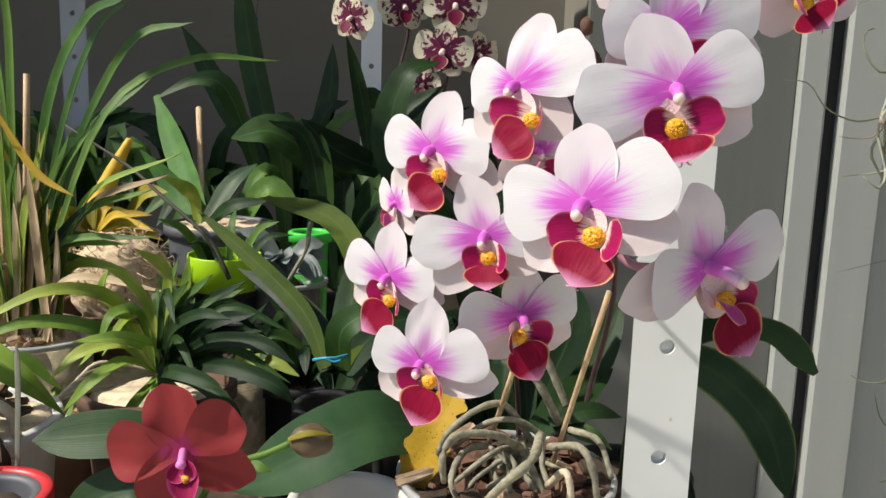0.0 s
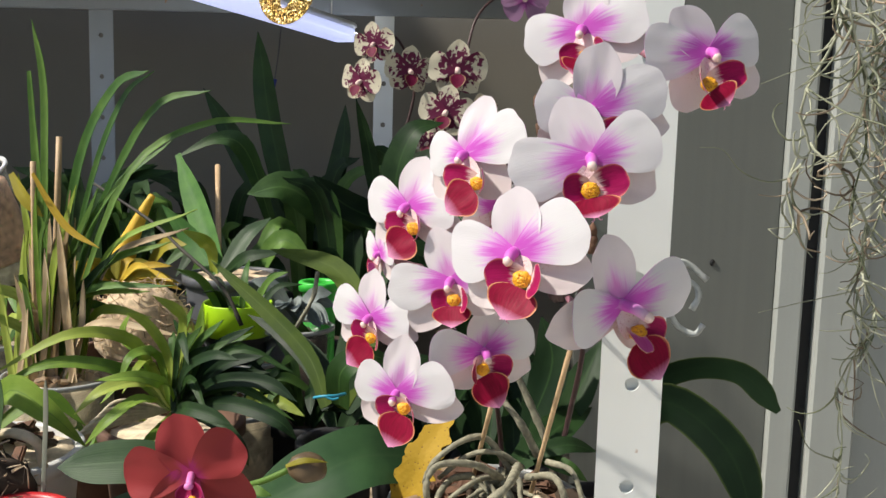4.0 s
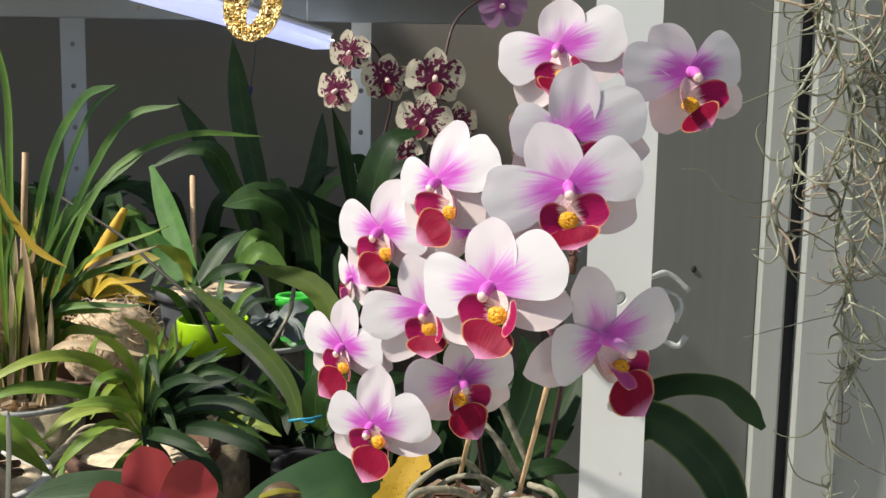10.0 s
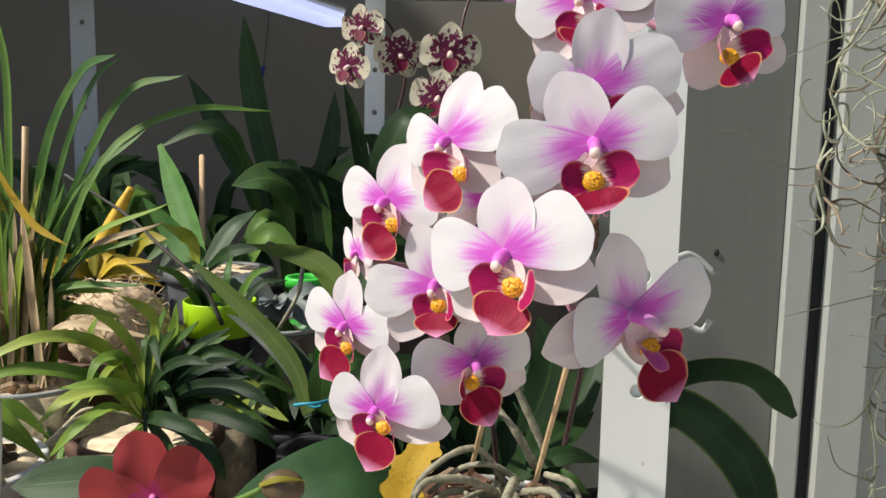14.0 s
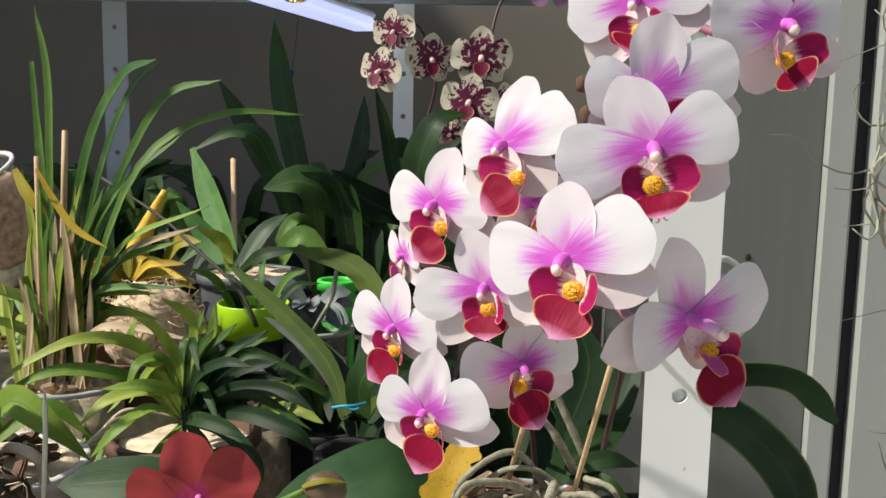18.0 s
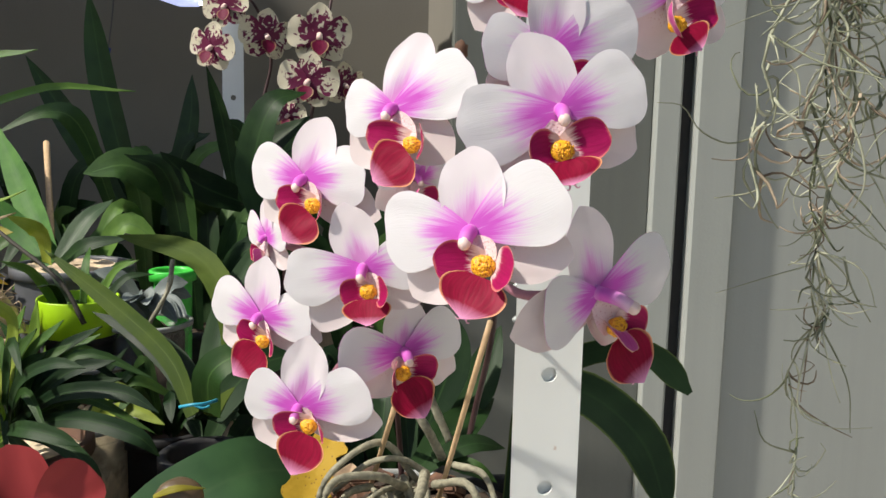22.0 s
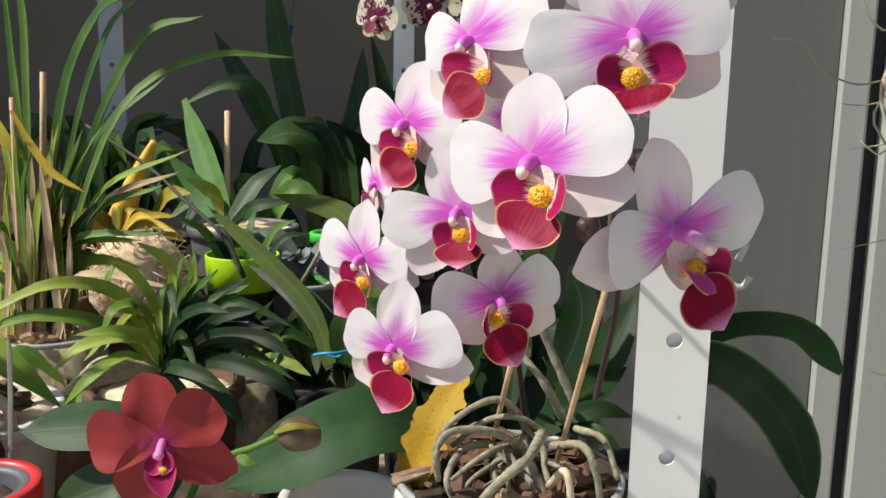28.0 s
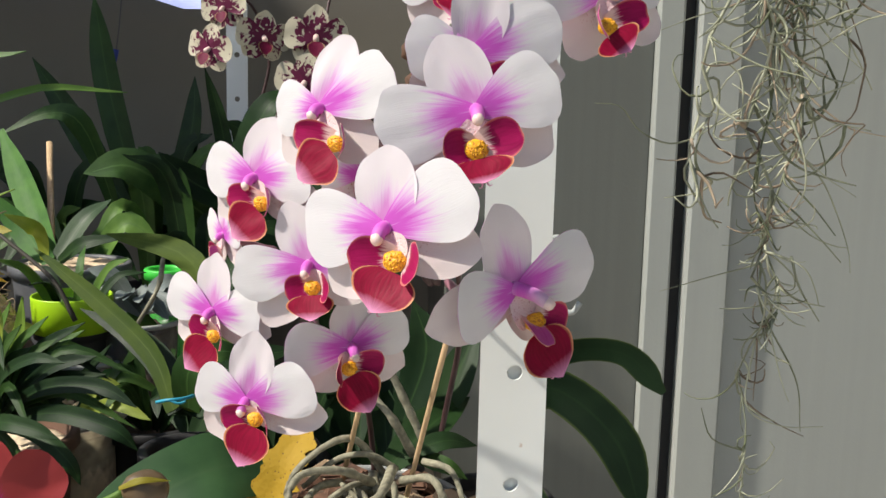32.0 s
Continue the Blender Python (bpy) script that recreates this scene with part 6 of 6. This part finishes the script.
under(part("cup", lathe([(cr * ct * 0.96, 0), (cr * ct, 0.003), (cr, ch - 0.003), (cr + 0.003, ch - 0.002), (cr + 0.003, ch), (cr - 0.001, ch), (cr - 0.0015, ch - 0.003), (cr * ct - 0.0015, 0.003), (0.001, 0.003)], 48, tuple(cb)), M_CLEAR, None, "clear plastic cup"), cup_orchid).visible_shadow = False
under(part("rim", lathe([(cr + 0.001, ch - 0.002), (cr + 0.0042, ch - 0.0015), (cr + 0.0042, ch + 0.0012), (cr + 0.001, ch + 0.0016), (cr - 0.001, ch), (cr - 0.0014, ch - 0.004), (cr + 0.001, ch - 0.0025)], 48, tuple(cb), True), plain("clear_rim", (0.62, 0.62, 0.62), 0.35, grain=60, vary=0.1), None, "whitish rolled rim"), cup_orchid)
rndc = random.Random(4)


def lump_column(z0, z1, material, name):
    bm, rings, seg = bmesh.new(), [], 40
    for i in range(15):
        f = i / 14
        z = z0 + (z1 - z0) * f
        ring = []
        for k in range(seg):
            a = k * 2 * math.pi / seg
            q = (cr * (ct + (1 - ct) * z / ch) - 0.004) * (1 - 0.10 * abs(noise.noise(Vector((math.cos(a) * 3, math.sin(a) * 3, z * 130)))))
            ring.append(bm.verts.new((cb.x + q * math.cos(a), cb.y + q * math.sin(a), cb.z + z)))
        rings.append(ring)
    for a, b in zip(rings, rings[1:]):
        for k in range(seg):
            bm.faces.new((a[k], a[(k + 1) % seg], b[(k + 1) % seg], b[k]))
    bm.faces.new(rings[0][::-1])
    bm.faces.new(rings[-1])
    under(part(name, bm, material), cup_orchid)


lump_column(0.005, ch * 0.22, plain("pale_grit", (0.66, 0.60, 0.46), 0.8, grain=150, vary=0.5, bump=0.8), "grit")
lump_column(ch * 0.225, ch * 0.86, plain("loose_bark", (0.52, 0.32, 0.22), 0.9, grain=130, vary=0.9, bump=1.0), "bark_fill")
M_RED_BARK = plain("reddish_bark", (0.58, 0.27, 0.17), 0.85, grain=140, vary=0.5, bump=0.8)
for k in range(34):
    a, f = rndc.uniform(math.pi, 2 * math.pi), rndc.uniform(0.26, 0.9) ** 0.8
    q = cr * (ct + (1 - ct) * f) - 0.0075
    bm = box((rndc.uniform(0.006, 0.013), 0.004, rndc.uniform(0.004, 0.009)), bevel=0.001)
    bmesh.ops.transform(bm, matrix=Matrix.Translation((cb.x + q * math.cos(a), cb.y + q * math.sin(a), cb.z + ch * min(f, 0.88))) @ rot(rndc.uniform(-25, 25), rndc.uniform(-60, 60), math.degrees(a) + 90), verts=list(bm.verts))
    under(part("bark_chip", bm, rndc.choice((M_RED_BARK, M_RED_BARK, M_BARK)), smooth=False), cup_orchid)
for k in range(26):
    b = Vector(cb) + Vector((rndc.uniform(-0.032, 0.010), rndc.uniform(-0.02, 0.02), ch * 0.85))
    t = b + Vector((rndc.uniform(-0.016, 0.020), rndc.uniform(-0.005, 0.025), rndc.uniform(0.03, 0.085)))
    under(part("stem", tube([b, b.lerp(t, 0.5) + Vector((rndc.uniform(-0.01, 0.01), 0, 0)), t], rndc.uniform(0.0018, 0.0036), 8, 7, 0.001, rough=0.3), rndc.choice((M_ROOT_PALE, M_DRY, M_YELLOW_SHOOT, M_YELLOW_SHOOT))), cup_orchid)
chips(cup_orchid, (cb.x, cb.y, cb.z + ch * 0.87), 0.034, 18, 15, 0.009, (M_RED_BARK, M_RED_BARK, M_BARK))
cup_orchid.rotation_euler = (radians(24), radians(-13), 0)
cup_orchid.location = cb + Vector((0.030, 0.048, 0.006))
cb = cup_orchid.location
cup_stand = thing("clay_pot", (cb.x, cb.y, BENCH), "upturned terracotta pot under a clear cup", "pot")
under(part("shell", lathe([(0.062, 0), (0.062, 0.01), (0.05, cb.z - BENCH - 0.013), (0.047, cb.z - BENCH - 0.010), (0.002, cb.z - BENCH - 0.010)], 36, (cb.x, cb.y, BENCH)), M_TERRACOTTA), cup_stand)

# ---- hanging things ----
pen = thing("hanging_wire", (-0.390, 1.800, 1.410), "thin wire with a blue plug hanging from the shelf", "wire")
under(part("plug", tube([(-0.388, 1.800, 1.427), (-0.393, 1.800, 1.393)], 0.006, 4, 8, 0.003), M_BLUEPEN), pen)
under(part("wire", tube([(-0.388, 1.800, 1.424), (-0.373, 1.780, 1.498), (-0.348, 1.70, 1.60)], 0.0012, 8, 5), M_GREYPOT), pen)

gold = thing("gold_ornament", (-0.076, 0.440, 1.388), "flat oval ornament covered in gold glitter", "ornament")
ga = Vector((-0.077, 0.440, 1.388))
bm = bmesh.new()
n = 40
loops = []
for yy in (-0.0012, 0.0012):
    for kx, kz, ox in ((0.0150, 0.0195, 0.0), (0.0032, 0.0105, 0.001)):
        loops.append([bm.verts.new((kx * math.cos(k * 2 * math.pi / n) + ox, yy, kz * math.sin(k * 2 * math.pi / n))) for k in range(n)])
fo, fi, bo, bi = loops
for k in range(n):
    j = (k + 1) % n
    bm.faces.new((fo[k], fo[j], fi[j], fi[k]))
    bm.faces.new((bo[j], bo[k], bi[k], bi[j]))
    bm.faces.new((fo[j], fo[k], bo[k], bo[j]))
    bm.faces.new((fi[k], fi[j], bi[j], bi[k]))
bmesh.ops.transform(bm, matrix=Matrix.Translation(ga) @ rot(0, 18, 8), verts=list(bm.verts))
under(part("plate", bm, M_GOLD, smooth=False), gold)
under(part("thread", tube([ga + Vector((0, 0, 0.018)), (ga.x, ga.y, 2.8)], 0.0005, 2, 4), M_WOOD), gold)

# ---- hanging air plant ----
air_plant = thing("spanish_moss", (0.24, 0.37, 1.62), "grey-green hanging moss of thin curling strands", "air plant")
rndm = random.Random(12)


def strand(pts, r, mat=None, name="strand", sides=5):
    n = max(6, min(20, int(sum((Vector(a) - Vector(b)).length for a, b in zip(pts, pts[1:])) / 0.004)))
    return under(part(name, tube(pts, r, n, sides, r * 0.35), mat or M_MOSS), air_plant)


def curl(at, heading, length, bend, r, mat=None):
    """A free thin leaf that leaves at a point and kinks and curls."""
    p, h = Vector(at), Vector(heading).normalized()
    axis = Vector((rndm.uniform(-0.4, 0.4), rndm.uniform(-1, 1), rndm.uniform(-0.4, 0.4))).normalized()
    pts = [p.copy()]
    for k in range(8):
        p = p + h * length / 8
        axis = (axis + Vector((rndm.uniform(-1, 1), rndm.uniform(-1, 1), rndm.uniform(-1, 1))) * 0.35).normalized()
        h = (Matrix.Rotation(bend / 8 * rndm.uniform(0.0, 2.0), 3, axis) @ h).normalized()
        pts.append(p.copy())
    d = pts[-1] - pts[0]
    if abs(d.z) < 0.35 * abs(d.x) and abs(d.x) > 0.025:
        return None
    return strand(pts, r, mat)


lines = []


def stem(r, *pts):
    """A main stem that hangs down, bending at each point."""
    strand(pts, r, M_MOSS, "stem", 6)
    lines.append(spline(pts, 40))


stem(0.00095, (0.200, 0.370, 1.448), (0.200, 0.370, 1.409), (0.194, 0.360, 1.368), (0.175, 0.355, 1.329), (0.181, 0.355, 1.308), (0.172, 0.355, 1.295), (0.174, 0.355, 1.283), (0.189, 0.357, 1.279), (0.220, 0.360, 1.293))
stem(0.00095, (0.208, 0.370, 1.448), (0.209, 0.374, 1.385), (0.214, 0.369, 1.344), (0.199, 0.364, 1.300), (0.213, 0.366, 1.280), (0.216, 0.373, 1.249), (0.209, 0.369, 1.236), (0.224, 0.376, 1.222), (0.222, 0.384, 1.208), (0.217, 0.391, 1.188), (0.216, 0.379, 1.171), (0.216, 0.377, 1.150), (0.214, 0.375, 1.129))
stem(0.00086, (0.220, 0.380, 1.452), (0.227, 0.380, 1.387), (0.223, 0.380, 1.356), (0.237, 0.387, 1.308), (0.226, 0.382, 1.276), (0.223, 0.387, 1.250), (0.230, 0.382, 1.224), (0.219, 0.377, 1.206))
stem(0.00086, (0.193, 0.365, 1.447), (0.187, 0.360, 1.383), (0.199, 0.355, 1.353), (0.209, 0.362, 1.318), (0.205, 0.365, 1.278), (0.216, 0.377, 1.257))
stem(0.00086, (0.233, 0.385, 1.454), (0.243, 0.385, 1.383), (0.226, 0.380, 1.345), (0.236, 0.387, 1.319), (0.230, 0.382, 1.298))
stem(0.00078, (0.206, 0.360, 1.445), (0.190, 0.350, 1.381), (0.211, 0.357, 1.328), (0.229, 0.359, 1.306), (0.254, 0.362, 1.300))
stem(0.00078, (0.246, 0.390, 1.456), (0.256, 0.390, 1.389), (0.253, 0.390, 1.352), (0.275, 0.397, 1.319))
stem(0.0006, (0.217, 0.377, 1.241), (0.219, 0.377, 1.220), (0.239, 0.379, 1.187), (0.245, 0.382, 1.161))
stem(0.00052, (0.217, 0.377, 1.206), (0.215, 0.377, 1.176), (0.233, 0.379, 1.165), (0.256, 0.382, 1.163))
stem(0.0007, (0.231, 0.377, 1.244), (0.236, 0.377, 1.230), (0.248, 0.379, 1.214))
stem(0.00045, (0.217, 0.377, 1.241), (0.208, 0.375, 1.239), (0.190, 0.369, 1.236), (0.165, 0.362, 1.231))
stem(0.00045, (0.176, 0.362, 1.295), (0.163, 0.357, 1.293), (0.149, 0.352, 1.298), (0.140, 0.349, 1.307), (0.129, 0.347, 1.308))
stem(0.00045, (0.200, 0.360, 1.368), (0.179, 0.350, 1.366), (0.164, 0.345, 1.360))
stem(0.00045, (0.199, 0.360, 1.351), (0.173, 0.350, 1.344), (0.152, 0.342, 1.336))
stem(0.00045, (0.192, 0.360, 1.378), (0.166, 0.350, 1.375), (0.154, 0.345, 1.378))
stem(0.00052, (0.216, 0.377, 1.154), (0.199, 0.375, 1.161), (0.192, 0.373, 1.176))
made = 0
while made < 299:
    li = lines[rndm.choice((0, 1, 1, 2, 2, 3, 3, 4, 4, 5, 6, 1, 2, 0))]
    p = li[int(40 * rndm.random() ** 1.25)]
    if p.z > 1.40:
        continue
    dense = p.z > 1.275
    h = (rndm.uniform(-0.8, 0.8), rndm.uniform(-0.7, 0.7), rndm.uniform(-1.5, 0.6) if dense else rndm.uniform(-1.6, 0.0))
    curl(p, h, (rndm.uniform(0.025, 0.062) if dense else rndm.uniform(0.018, 0.045)) * (0.6 if h[0] < 0 else 1.0), rndm.choice((-1, 1)) * (rndm.uniform(1.0, 2.6) if rndm.random() < 0.65 else rndm.uniform(2.5, 5.0)), rndm.uniform(0.00045, 0.0009) if dense else rndm.uniform(0.00035, 0.0007), M_MOSS if rndm.random() < 0.7 else M_MOSS_DRY)
    made += 1
under(part("hook", tube([(0.24, 0.37, 1.60), (0.24, 0.37, 2.8)], 0.0015, 2, 6), M_GREYPOT), air_plant)
